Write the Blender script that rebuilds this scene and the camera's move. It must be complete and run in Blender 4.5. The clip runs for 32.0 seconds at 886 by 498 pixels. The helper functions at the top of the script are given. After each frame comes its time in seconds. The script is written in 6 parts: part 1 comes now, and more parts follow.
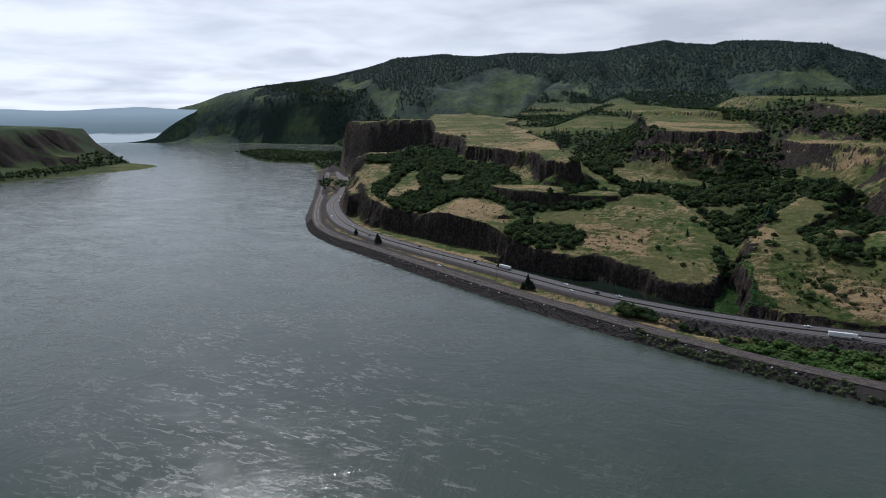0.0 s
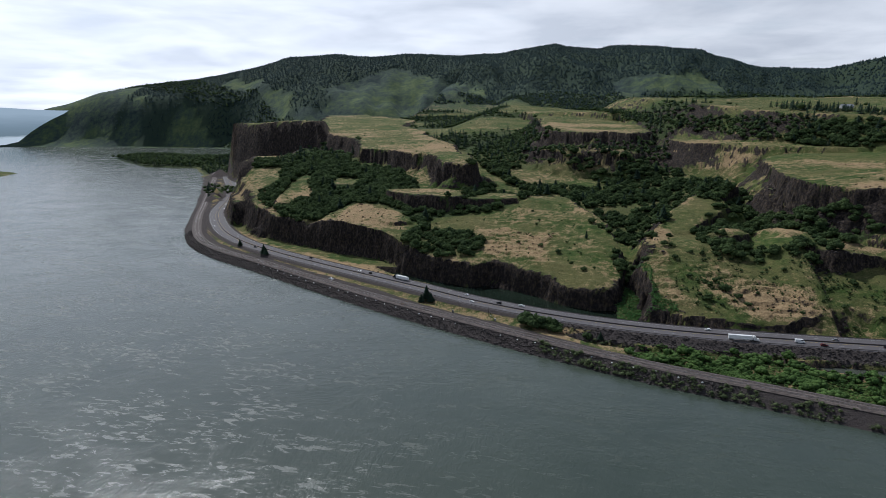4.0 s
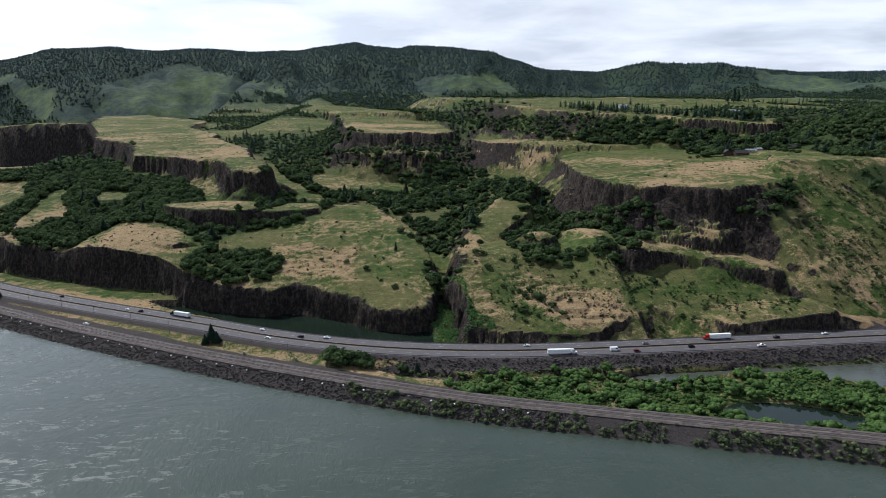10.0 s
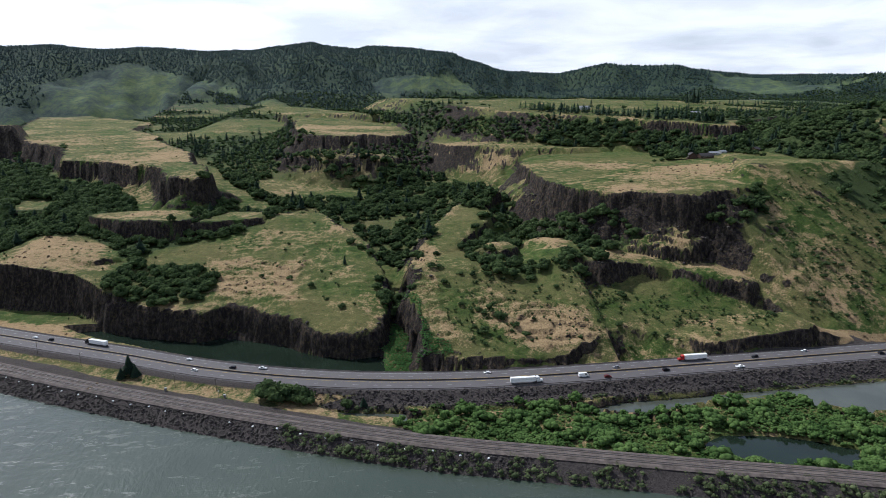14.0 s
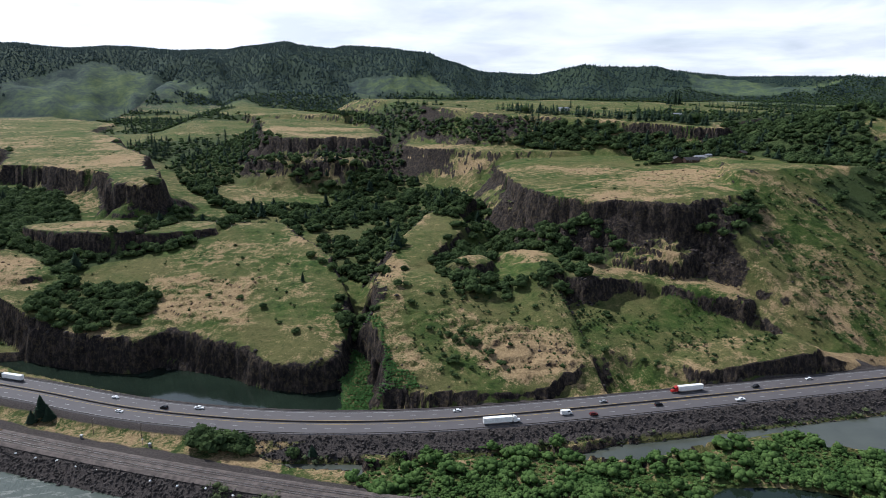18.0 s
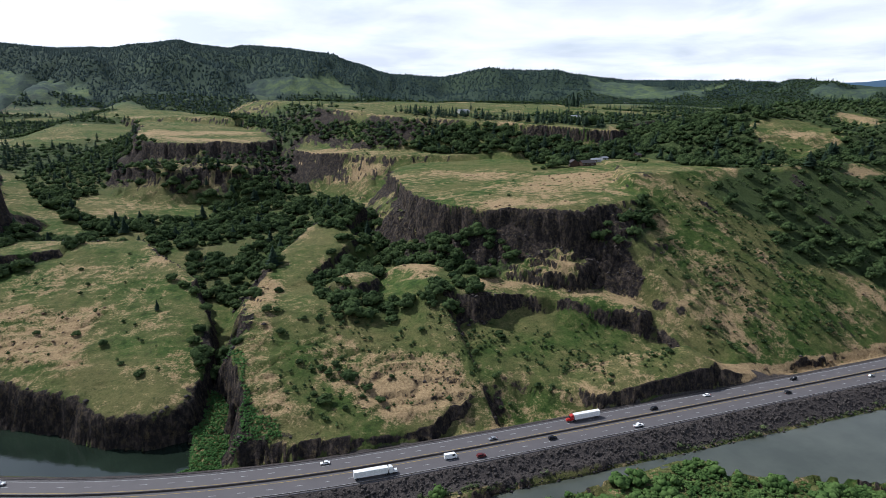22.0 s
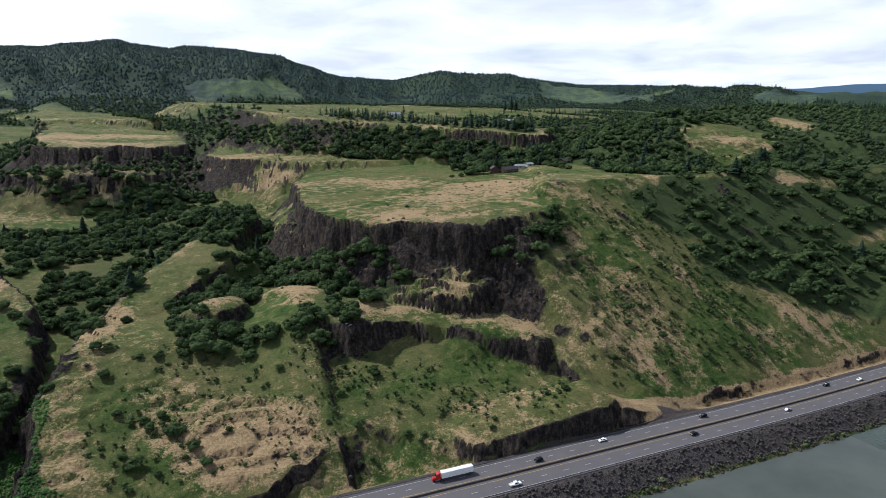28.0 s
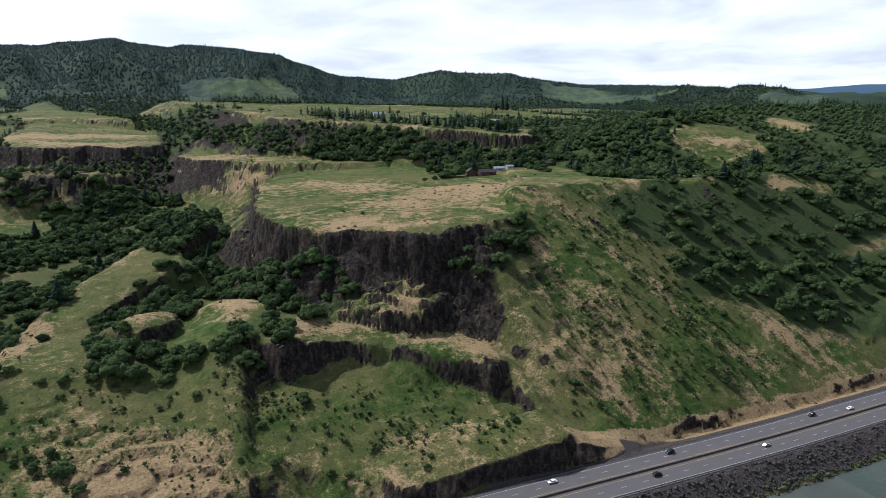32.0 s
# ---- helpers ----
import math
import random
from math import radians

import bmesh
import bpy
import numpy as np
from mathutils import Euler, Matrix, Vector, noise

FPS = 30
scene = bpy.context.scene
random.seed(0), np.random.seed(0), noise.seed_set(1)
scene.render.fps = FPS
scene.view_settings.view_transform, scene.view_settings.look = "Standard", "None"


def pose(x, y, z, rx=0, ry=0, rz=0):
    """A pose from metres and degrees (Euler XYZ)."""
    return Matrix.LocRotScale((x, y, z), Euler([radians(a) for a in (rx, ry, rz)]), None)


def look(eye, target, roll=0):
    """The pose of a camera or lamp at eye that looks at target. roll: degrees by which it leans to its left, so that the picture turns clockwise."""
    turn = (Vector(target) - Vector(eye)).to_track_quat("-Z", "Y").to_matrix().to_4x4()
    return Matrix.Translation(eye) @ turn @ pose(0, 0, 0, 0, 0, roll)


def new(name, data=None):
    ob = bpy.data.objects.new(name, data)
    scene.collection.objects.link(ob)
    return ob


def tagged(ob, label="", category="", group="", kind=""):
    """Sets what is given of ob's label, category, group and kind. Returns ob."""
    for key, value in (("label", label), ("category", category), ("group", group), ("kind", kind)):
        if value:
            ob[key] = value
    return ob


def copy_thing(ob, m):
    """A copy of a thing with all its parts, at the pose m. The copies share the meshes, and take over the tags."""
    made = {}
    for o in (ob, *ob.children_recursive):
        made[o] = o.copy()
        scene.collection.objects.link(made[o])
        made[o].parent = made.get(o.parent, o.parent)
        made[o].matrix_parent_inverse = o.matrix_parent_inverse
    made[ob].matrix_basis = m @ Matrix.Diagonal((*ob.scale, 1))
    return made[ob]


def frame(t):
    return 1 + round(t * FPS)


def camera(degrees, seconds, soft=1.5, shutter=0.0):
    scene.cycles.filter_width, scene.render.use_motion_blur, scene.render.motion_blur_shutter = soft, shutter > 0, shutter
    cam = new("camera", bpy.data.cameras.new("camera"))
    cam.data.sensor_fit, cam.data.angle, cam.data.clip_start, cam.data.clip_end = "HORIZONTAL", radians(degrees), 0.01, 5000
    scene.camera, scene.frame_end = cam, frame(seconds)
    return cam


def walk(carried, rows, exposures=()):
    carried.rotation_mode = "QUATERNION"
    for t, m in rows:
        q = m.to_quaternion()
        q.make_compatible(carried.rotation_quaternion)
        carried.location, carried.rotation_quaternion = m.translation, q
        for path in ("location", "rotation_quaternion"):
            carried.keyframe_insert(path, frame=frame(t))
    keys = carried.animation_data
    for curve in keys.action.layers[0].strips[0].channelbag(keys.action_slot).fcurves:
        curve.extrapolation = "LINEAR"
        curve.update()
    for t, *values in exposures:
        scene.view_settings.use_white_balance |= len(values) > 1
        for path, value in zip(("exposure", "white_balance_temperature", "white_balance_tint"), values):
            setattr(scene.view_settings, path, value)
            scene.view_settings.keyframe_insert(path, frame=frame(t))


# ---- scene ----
cam = camera(71.33, 32.0, soft=0.6)


def aim(x, y, z, yaw, pitch, roll):
    """A camera pose from its eye and its yaw to the left of +y, pitch up and roll, in degrees."""
    a, b = radians(yaw), radians(pitch)
    way = Vector((-math.sin(a) * math.cos(b), math.cos(a) * math.cos(b), math.sin(b)))
    return look((x, y, z), Vector((x, y, z)) + way * 10, roll)


# seconds, eye x y z, yaw, pitch, roll
PATH = [
    (0, -42.4, -242.5, 169.9, 21.44, -12.20, -0.27),
    (1, -45.1, -233.1, 168.8, 15.69, -12.12, -0.26),
    (2, -47.2, -222.2, 168.4, 13.86, -12.08, -0.29),
    (2.5, -48.0, -216.6, 168.0, 13.47, -12.07, -0.22),
    (4.5, -47.7, -190.6, 169.5, 10.85, -12.19, -0.42),
    (5, -48.2, -185.2, 169.8, 2.52, -12.31, -0.60),
    (5.5, -48.7, -179.4, 169.8, -0.50, -12.32, -0.65),
    (6, -48.5, -173.8, 170.1, -1.19, -12.33, -0.66),
    (7, -47.7, -162.4, 170.7, -2.33, -12.37, -0.61),
    (8, -46.3, -150.8, 171.1, -3.92, -12.35, -0.61),
    (9, -44.3, -139.2, 171.3, -4.65, -12.34, -0.60),
    (10, -42.0, -127.4, 171.7, -5.05, -12.33, -0.52),
    (11, -39.2, -115.7, 171.7, -5.41, -12.33, -0.54),
    (11.5, -37.7, -110.0, 171.7, -6.67, -12.30, -0.49),
    (12, -36.3, -104.0, 171.6, -7.50, -12.30, -0.52),
    (13, -32.9, -92.5, 171.7, -8.28, -12.26, -0.48),
    (14, -29.4, -80.6, 171.8, -8.62, -12.24, -0.47),
    (14.5, -27.9, -74.1, 171.8, -8.83, -12.23, -0.40),
    (16.5, -20.2, -49.8, 172.0, -9.21, -12.21, -0.35),
    (17, -17.7, -43.9, 172.1, -9.39, -12.19, -0.33),
    (18, -12.0, -31.9, 172.1, -10.50, -12.15, -0.35),
    (19, -4.7, -20.2, 172.3, -10.93, -12.14, -0.38),
    (20, 3.6, -9.5, 172.5, -11.25, -12.08, -0.35),
    (20.5, 8.5, -4.6, 172.6, -12.49, -12.09, -0.39),
    (21, 13.0, -0.2, 172.6, -14.42, -12.08, -0.38),
    (21.5, 17.9, 4.3, 172.4, -15.90, -12.03, -0.41),
    (22, 22.8, 8.3, 172.2, -18.55, -11.99, -0.44),
    (22.5, 27.8, 12.3, 172.1, -20.14, -11.99, -0.44),
    (23, 33.2, 15.8, 171.9, -20.74, -11.93, -0.43),
    (24, 44.5, 22.2, 171.7, -21.35, -11.88, -0.37),
    (25, 56.3, 27.9, 171.5, -21.74, -11.81, -0.22),
    (25.5, 62.6, 30.6, 171.4, -21.85, -11.79, -0.28),
    (27.5, 87.9, 40.0, 170.8, -22.03, -11.67, -0.26),
    (28, 94.0, 42.3, 170.8, -22.08, -11.65, -0.23),
    (29, 106.5, 46.8, 171.0, -22.10, -11.67, -0.19),
    (30, 118.7, 51.6, 171.0, -22.15, -11.65, -0.16),
    (31, 129.9, 57.3, 170.8, -21.88, -11.63, -0.10),
    (32, 140.3, 63.6, 170.6, -21.52, -11.64, -0.13),
]
# the picture brightens as the camera turns from the open river to the slopes
walk(cam, [(t, aim(*row)) for t, *row in PATH], [(0, -0.62, 5750, 10), (4.5, -0.40, 5750, 10), (9, -0.12, 5750, 10), (14, 0.03, 5750, 10), (20, 0.11, 5750, 10), (32, 0.15, 5750, 10)])

# ---- daylight ----
SUN_AZ, SUN_EL = radians(38), radians(48)  # to the left of +y, above the horizon
world = bpy.data.worlds.new("sky")
scene.world = world
world.use_nodes = True
wn, wl = world.node_tree.nodes, world.node_tree.links
wn.clear()


def wnode(kind, **sets):
    n = wn.new(kind)
    for k, v in sets.items():
        n.inputs[k].default_value = v
    return n


w_out, w_bg = wn.new("ShaderNodeOutputWorld"), wn.new("ShaderNodeBackground")
w_sky = wn.new("ShaderNodeTexSky")
w_sky.sky_type, w_sky.sun_disc = "NISHITA", False
w_sky.sun_elevation, w_sky.sun_rotation = SUN_EL, -SUN_AZ
w_sky.air_density, w_sky.dust_density = 1.0, 1.5
w_co = wn.new("ShaderNodeTexCoord")
# a broken layer of high cloud, stretched towards the horizon
w_sep = wn.new("ShaderNodeSeparateXYZ")
wl.new(w_co.outputs["Generated"], w_sep.inputs[0])
w_zz = wn.new("ShaderNodeMath")
w_zz.operation, w_zz.inputs[1].default_value = "ADD", 0.11
wl.new(w_sep.outputs["Z"], w_zz.inputs[0])
w_div = []
for axis in "XY":
    d = wn.new("ShaderNodeMath")
    d.operation = "DIVIDE"
    wl.new(w_sep.outputs[axis], d.inputs[0])
    wl.new(w_zz.outputs[0], d.inputs[1])
    w_div.append(d)
w_com = wn.new("ShaderNodeCombineXYZ")
wl.new(w_div[0].outputs[0], w_com.inputs[0])
wl.new(w_div[1].outputs[0], w_com.inputs[1])
w_noise = wnode("ShaderNodeTexNoise", Scale=0.9, Detail=8.0, Roughness=0.58, Distortion=0.5)
wl.new(w_com.outputs[0], w_noise.inputs["Vector"])
w_ramp = wn.new("ShaderNodeValToRGB")
w_ramp.color_ramp.elements[0].position, w_ramp.color_ramp.elements[0].color = 0.30, (0.72, 0.72, 0.72, 1)
w_ramp.color_ramp.elements[1].position, w_ramp.color_ramp.elements[1].color = 0.48, (1, 1, 1, 1)
wl.new(w_noise.outputs[0], w_ramp.inputs[0])
w_tone = wnode("ShaderNodeTexNoise", Scale=1.3, Detail=6.0, Roughness=0.5, Distortion=0.3)
wl.new(w_com.outputs[0], w_tone.inputs["Vector"])
w_tr = wn.new("ShaderNodeValToRGB")
w_tr.color_ramp.elements[0].position, w_tr.color_ramp.elements[0].color = 0.34, (7.4, 7.6, 8.0, 1)
w_tr.color_ramp.elements[1].position, w_tr.color_ramp.elements[1].color = 0.62, (10.2, 10.2, 10.3, 1)
wl.new(w_tone.outputs[0], w_tr.inputs[0])
# the layer thins out overhead, where the sun comes through
w_thin = wn.new("ShaderNodeMapRange")
w_thin.inputs["From Min"].default_value, w_thin.inputs["From Max"].default_value = 0.17, 0.50
w_thin.inputs["To Min"].default_value, w_thin.inputs["To Max"].default_value = 1.0, 0.12
wl.new(w_sep.outputs["Z"], w_thin.inputs["Value"])
w_amount = wn.new("ShaderNodeMath")
w_amount.operation = "MULTIPLY"
wl.new(w_ramp.outputs[0], w_amount.inputs[0])
wl.new(w_thin.outputs[0], w_amount.inputs[1])
w_mix = wn.new("ShaderNodeMixRGB")
wl.new(w_amount.outputs[0], w_mix.inputs[0])
wl.new(w_sky.outputs[0], w_mix.inputs[1])
wl.new(w_tr.outputs[0], w_mix.inputs[2])
# the veil is brighter towards the sun
w_dot = wn.new("ShaderNodeVectorMath")
w_dot.operation = "DOT_PRODUCT"
w_dot.inputs[1].default_value = (-math.sin(SUN_AZ + 0.2), math.cos(SUN_AZ + 0.2), 0.0)
wl.new(w_co.outputs["Generated"], w_dot.inputs[0])
w_glow = wn.new("ShaderNodeMapRange")
w_glow.inputs["From Min"].default_value, w_glow.inputs["From Max"].default_value = 0.55, 1.0
w_glow.inputs["To Min"].default_value, w_glow.inputs["To Max"].default_value = 1.0, 1.45
wl.new(w_dot.outputs["Value"], w_glow.inputs["Value"])
w_lit = wn.new("ShaderNodeVectorMath")
w_lit.operation = "SCALE"
wl.new(w_mix.outputs[0], w_lit.inputs[0])
wl.new(w_glow.outputs[0], w_lit.inputs["Scale"])
wl.new(w_lit.outputs[0], w_bg.inputs[0])
w_bg.inputs[1].default_value = 0.10
wl.new(w_bg.outputs[0], w_out.inputs[0])

sun = new("sun", bpy.data.lights.new("sun", "SUN"))
sun.data.energy, sun.data.angle, sun.data.color = 5.0, radians(0.6), (1.0, 0.95, 0.88)
SUN_WAY = Vector((-math.sin(SUN_AZ) * math.cos(SUN_EL), math.cos(SUN_AZ) * math.cos(SUN_EL), math.sin(SUN_EL)))
sun.matrix_world = look(SUN_WAY * 3000, (0, 0, 0))

# ---- materials ----


class Nodes:
    """A node material under construction."""

    def __init__(self, name):
        self.mat = bpy.data.materials.new(name)
        self.mat.use_nodes = True
        self.tree = self.mat.node_tree
        self.bsdf = self.tree.nodes["Principled BSDF"]
        self.bsdf.inputs["Specular IOR Level"].default_value = 0.25

    def add(self, kind, inputs=None, **attrs):
        n = self.tree.nodes.new(kind)
        for k, v in attrs.items():
            if k == "operation":
                n.operation = v
            elif k == "blend_type":
                n.blend_type = v
            elif k == "attribute_name":
                n.attribute_name = v
            elif k == "bands_direction":
                n.bands_direction = v
        for k, v in (inputs or {}).items():
            if isinstance(v, bpy.types.NodeSocket):
                self.tree.links.new(v, n.inputs[k])
            else:
                n.inputs[k].default_value = v
        return n

    def noise(self, scale, detail=4.0, rough=0.6, vector=None, distortion=0.0):
        i = {"Scale": scale, "Detail": detail, "Roughness": rough, "Distortion": distortion}
        if vector is not None:
            i["Vector"] = vector
        return self.add("ShaderNodeTexNoise", i).outputs[0]

    def place(self):
        return self.add("ShaderNodeNewGeometry").outputs["Position"]

    def local(self):
        return self.add("ShaderNodeTexCoord").outputs["Object"]

    def ramp(self, value, *stops):
        n = self.add("ShaderNodeValToRGB", {0: value})
        e = n.color_ramp.elements
        while len(e) < len(stops):
            e.new(0.5)
        for k, (at, color) in enumerate(stops):
            e[k].position = at
            e[k].color = (*color, 1) if isinstance(color, tuple) else (color, color, color, 1)
        return n.outputs[0]

    def math(self, operation, a, b=0.0):
        return self.add("ShaderNodeMath", {0: a, 1: b}, operation=operation).outputs[0]

    def mix(self, share, a, b, blend="MIX"):
        def full(v):
            return (*v, 1) if isinstance(v, tuple) else v
        return self.add("ShaderNodeMixRGB", {0: share, 1: full(a), 2: full(b)}, blend_type=blend).outputs[0]

    def set(self, name, value):
        if isinstance(value, bpy.types.NodeSocket):
            self.tree.links.new(value, self.bsdf.inputs[name])
        else:
            self.bsdf.inputs[name].default_value = (*value, 1) if isinstance(value, tuple) else value
        return self

    def bump(self, value, strength=0.5, distance=0.1):
        self.set("Normal", self.add("ShaderNodeBump", {"Height": value, "Strength": strength, "Distance": distance}).outputs[0])
        return self


def painted(name, color, rough=0.6, metal=0.0, vary=0.15, scale=3.0):
    """A plain surface with light wear."""
    n = Nodes(name)
    dirt = n.noise(scale, 5, 0.65, n.local())
    dark = tuple(c * (1 - vary) * 0.9 for c in color)
    n.set("Base Color", n.ramp(dirt, (0.35, dark), (0.65, color)))
    n.set("Roughness", rough).set("Metallic", metal)
    return n.mat


def ground_material():
    n = Nodes("hillside_ground")
    p = n.place()
    cover = n.add("ShaderNodeVertexColor")
    cover.layer_name = "cover"
    split = n.add("ShaderNodeSeparateColor", {0: cover.outputs[0]})
    dry, rock, bare, shade_wood = split.outputs[0], split.outputs[1], split.outputs[2], cover.outputs[1]
    big, mid, fine = n.noise(0.018, 5, 0.6, p), n.noise(0.13, 7, 0.74, p), n.noise(0.8, 6, 0.75, p)
    grass = n.ramp(mid, (0.32, (0.018, 0.040, 0.010)), (0.48, (0.056, 0.090, 0.021)), (0.66, (0.150, 0.143, 0.053)))
    grass = n.mix(n.ramp(big, (0.40, 0.0), (0.62, 0.65)), grass, (0.172, 0.143, 0.062))
    grass = n.mix(n.ramp(fine, (0.35, 0.45), (0.60, 0.0)), grass, (0.018, 0.032, 0.008))
    # tufts as dark spots, with their small shadows put into the colour
    shaded_tufts = n.noise(0.33, 8, 0.78, p)
    grass = n.mix(n.ramp(shaded_tufts, (0.52, 0.0), (0.66, 0.6)), grass, (0.016, 0.030, 0.010))
    straw = n.ramp(fine, (0.26, (0.100, 0.062, 0.034)), (0.46, (0.262, 0.182, 0.096)), (0.72, (0.43, 0.322, 0.180)))
    straw = n.mix(n.ramp(shaded_tufts, (0.54, 0.0), (0.68, 0.6)), straw, (0.070, 0.060, 0.028))
    edge = n.math("ADD", n.math("MULTIPLY", n.math("SUBTRACT", mid, 0.5), 2.1), n.math("MULTIPLY", n.math("SUBTRACT", fine, 0.5), 1.0))
    col = n.mix(n.ramp(n.math("ADD", dry, edge), (0.36, 0.0), (0.66, 1.0)), grass, straw)
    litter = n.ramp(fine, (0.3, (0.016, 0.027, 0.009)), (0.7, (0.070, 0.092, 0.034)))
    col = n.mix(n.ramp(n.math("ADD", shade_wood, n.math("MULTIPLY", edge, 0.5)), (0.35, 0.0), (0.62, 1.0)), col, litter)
    up = n.add("ShaderNodeMapping", {"Vector": p, "Scale": (0.34, 0.34, 0.12)}).outputs[0]
    away = n.add("ShaderNodeVectorMath", {0: p}, operation="LENGTH").outputs["Value"]
    # far forest floor; its darker tones carry a painted haze blue
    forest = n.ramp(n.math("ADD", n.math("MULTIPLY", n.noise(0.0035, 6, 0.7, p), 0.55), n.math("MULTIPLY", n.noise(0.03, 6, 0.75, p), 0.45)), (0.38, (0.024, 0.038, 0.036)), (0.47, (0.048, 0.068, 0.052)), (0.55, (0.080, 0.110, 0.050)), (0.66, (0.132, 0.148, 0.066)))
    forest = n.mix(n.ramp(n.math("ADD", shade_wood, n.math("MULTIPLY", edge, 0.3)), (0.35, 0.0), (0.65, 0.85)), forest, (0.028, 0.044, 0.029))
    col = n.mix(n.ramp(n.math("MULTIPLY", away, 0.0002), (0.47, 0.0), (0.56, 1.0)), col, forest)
    columns = n.noise(1.0, 7, 0.66, up)
    basalt = n.ramp(columns, (0.30, (0.008, 0.007, 0.008)), (0.52, (0.026, 0.022, 0.021)), (0.74, (0.110, 0.084, 0.064)))
    basalt = n.mix(n.ramp(n.noise(0.4, 6, 0.75, p), (0.50, 0.0), (0.68, 0.75)), basalt, (0.105, 0.080, 0.042))
    col = n.mix(n.ramp(n.math("ADD", rock, n.math("MULTIPLY", edge, 0.8)), (0.40, 0.0), (0.58, 1.0)), col, basalt)
    gravel = n.ramp(n.noise(1.3, 7, 0.8, p), (0.30, (0.020, 0.017, 0.017)), (0.70, (0.105, 0.090, 0.082)))
    col = n.mix(n.ramp(n.math("ADD", bare, n.math("MULTIPLY", edge, 0.35)), (0.40, 0.0), (0.60, 1.0)), col, gravel)
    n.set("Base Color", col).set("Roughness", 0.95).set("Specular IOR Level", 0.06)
    relief = n.math("ADD", n.math("ADD", n.math("MULTIPLY", fine, 0.6), n.math("MULTIPLY", shaded_tufts, 1.5)), n.math("MULTIPLY", n.math("MULTIPLY", columns, rock), 2.5))
    n.bump(relief, 1.0, 1.0)
    return n.mat


def foliage_material(name, dark, light, gloss=0.9):
    n = Nodes(name)
    p = n.place()
    tone = n.math("ADD", n.math("MULTIPLY", n.noise(0.09, 3, 0.6, p), 0.6), n.math("MULTIPLY", n.noise(1.1, 4, 0.7, p), 0.4))
    n.set("Base Color", n.ramp(tone, (0.36, dark), (0.64, light))).set("Roughness", gloss).set("Specular IOR Level", 0.03)
    # light that comes through the leaves
    thin = n.add("ShaderNodeBsdfTranslucent", {"Color": n.ramp(tone, (0.36, tuple(c * 1.6 for c in dark)), (0.64, tuple(c * 2.1 for c in light)))})
    both = n.add("ShaderNodeMixShader", {0: 0.26})
    out = n.tree.nodes["Material Output"]
    n.tree.links.new(n.bsdf.outputs[0], both.inputs[1])
    n.tree.links.new(thin.outputs[0], both.inputs[2])
    n.tree.links.new(both.outputs[0], out.inputs[0])
    return n.mat


def still_material(name, dark, light):
    n = Nodes(name)
    p = n.place()
    n.set("Base Color", n.ramp(n.noise(0.03, 4, 0.6, p), (0.35, dark), (0.65, light)))
    n.set("Roughness", 0.06).set("IOR", 1.33).set("Specular IOR Level", 0.5)
    n.bump(n.noise(0.5, 4, 0.6, p), 0.25, 0.10)
    return n.mat


def water_material():
    n = Nodes("river_water")
    p = n.place()
    wide = n.noise(0.006, 5, 0.65, n.add("ShaderNodeMapping", {"Vector": p, "Rotation": (0, 0, 0.6), "Scale": (1, 0.35, 1)}).outputs[0], 1.2)
    gusts = n.noise(0.022, 6, 0.7, n.add("ShaderNodeMapping", {"Vector": p, "Rotation": (0, 0, 0.9), "Scale": (0.6, 1, 1)}).outputs[0], 1.0)
    swell = n.noise(0.20, 4, 0.6, n.add("ShaderNodeMapping", {"Vector": p, "Rotation": (0, 0, 0.75), "Scale": (1, 0.5, 1)}).outputs[0], 0.8)
    chop = n.noise(0.8, 5, 0.7, p)
    crests = n.noise(0.42, 3, 0.6, n.add("ShaderNodeMapping", {"Vector": p, "Rotation": (0, 0, 0.75), "Scale": (1, 0.4, 1)}).outputs[0], 0.6)
    calm = n.math("MULTIPLY", n.ramp(wide, (0.36, 0.72), (0.62, 1.0)), n.ramp(gusts, (0.40, 0.40), (0.62, 1.0)))
    n.set("Base Color", n.ramp(wide, (0.35, (0.037, 0.049, 0.036)), (0.65, (0.050, 0.063, 0.047))))
    # ruffled patches, broken into short wavelets
    patch = n.noise(0.030, 5, 0.62, n.add("ShaderNodeMapping", {"Vector": p, "Rotation": (0, 0, 0.35), "Scale": (0.45, 1, 1)}).outputs[0], 1.2)
    wavelet = n.noise(0.26, 4, 0.7, n.add("ShaderNodeMapping", {"Vector": p, "Rotation": (0, 0, 0.25), "Scale": (0.35, 1, 1)}).outputs[0], 0.9)
    ruffle = n.math("MULTIPLY", n.ramp(patch, (0.40, 0.05), (0.60, 1.0)), n.ramp(wavelet, (0.50, 0.0), (0.62, 1.0)))
    n.set("Roughness", n.math("ADD", 0.13, n.math("MULTIPLY", ruffle, 0.33))).set("IOR", 1.33).set("Specular IOR Level", 0.5)
    waves = n.math("ADD", n.math("MULTIPLY", swell, 0.25), n.math("ADD", n.math("MULTIPLY", crests, 0.6), n.math("MULTIPLY", chop, 0.22)))
    n.bump(n.math("MULTIPLY", waves, calm), 1.0, 0.6)
    return n.mat


def asphalt_material():
    n = Nodes("worn_asphalt")
    p = n.place()
    n.set("Base Color", n.mix(n.noise(0.12, 5, 0.6, p), n.ramp(n.noise(6, 4, 0.7, p), (0.3, (0.050, 0.045, 0.047)), (0.7, (0.090, 0.083, 0.085))), (0.10, 0.092, 0.092)))
    n.set("Roughness", 0.85)
    return n.mat


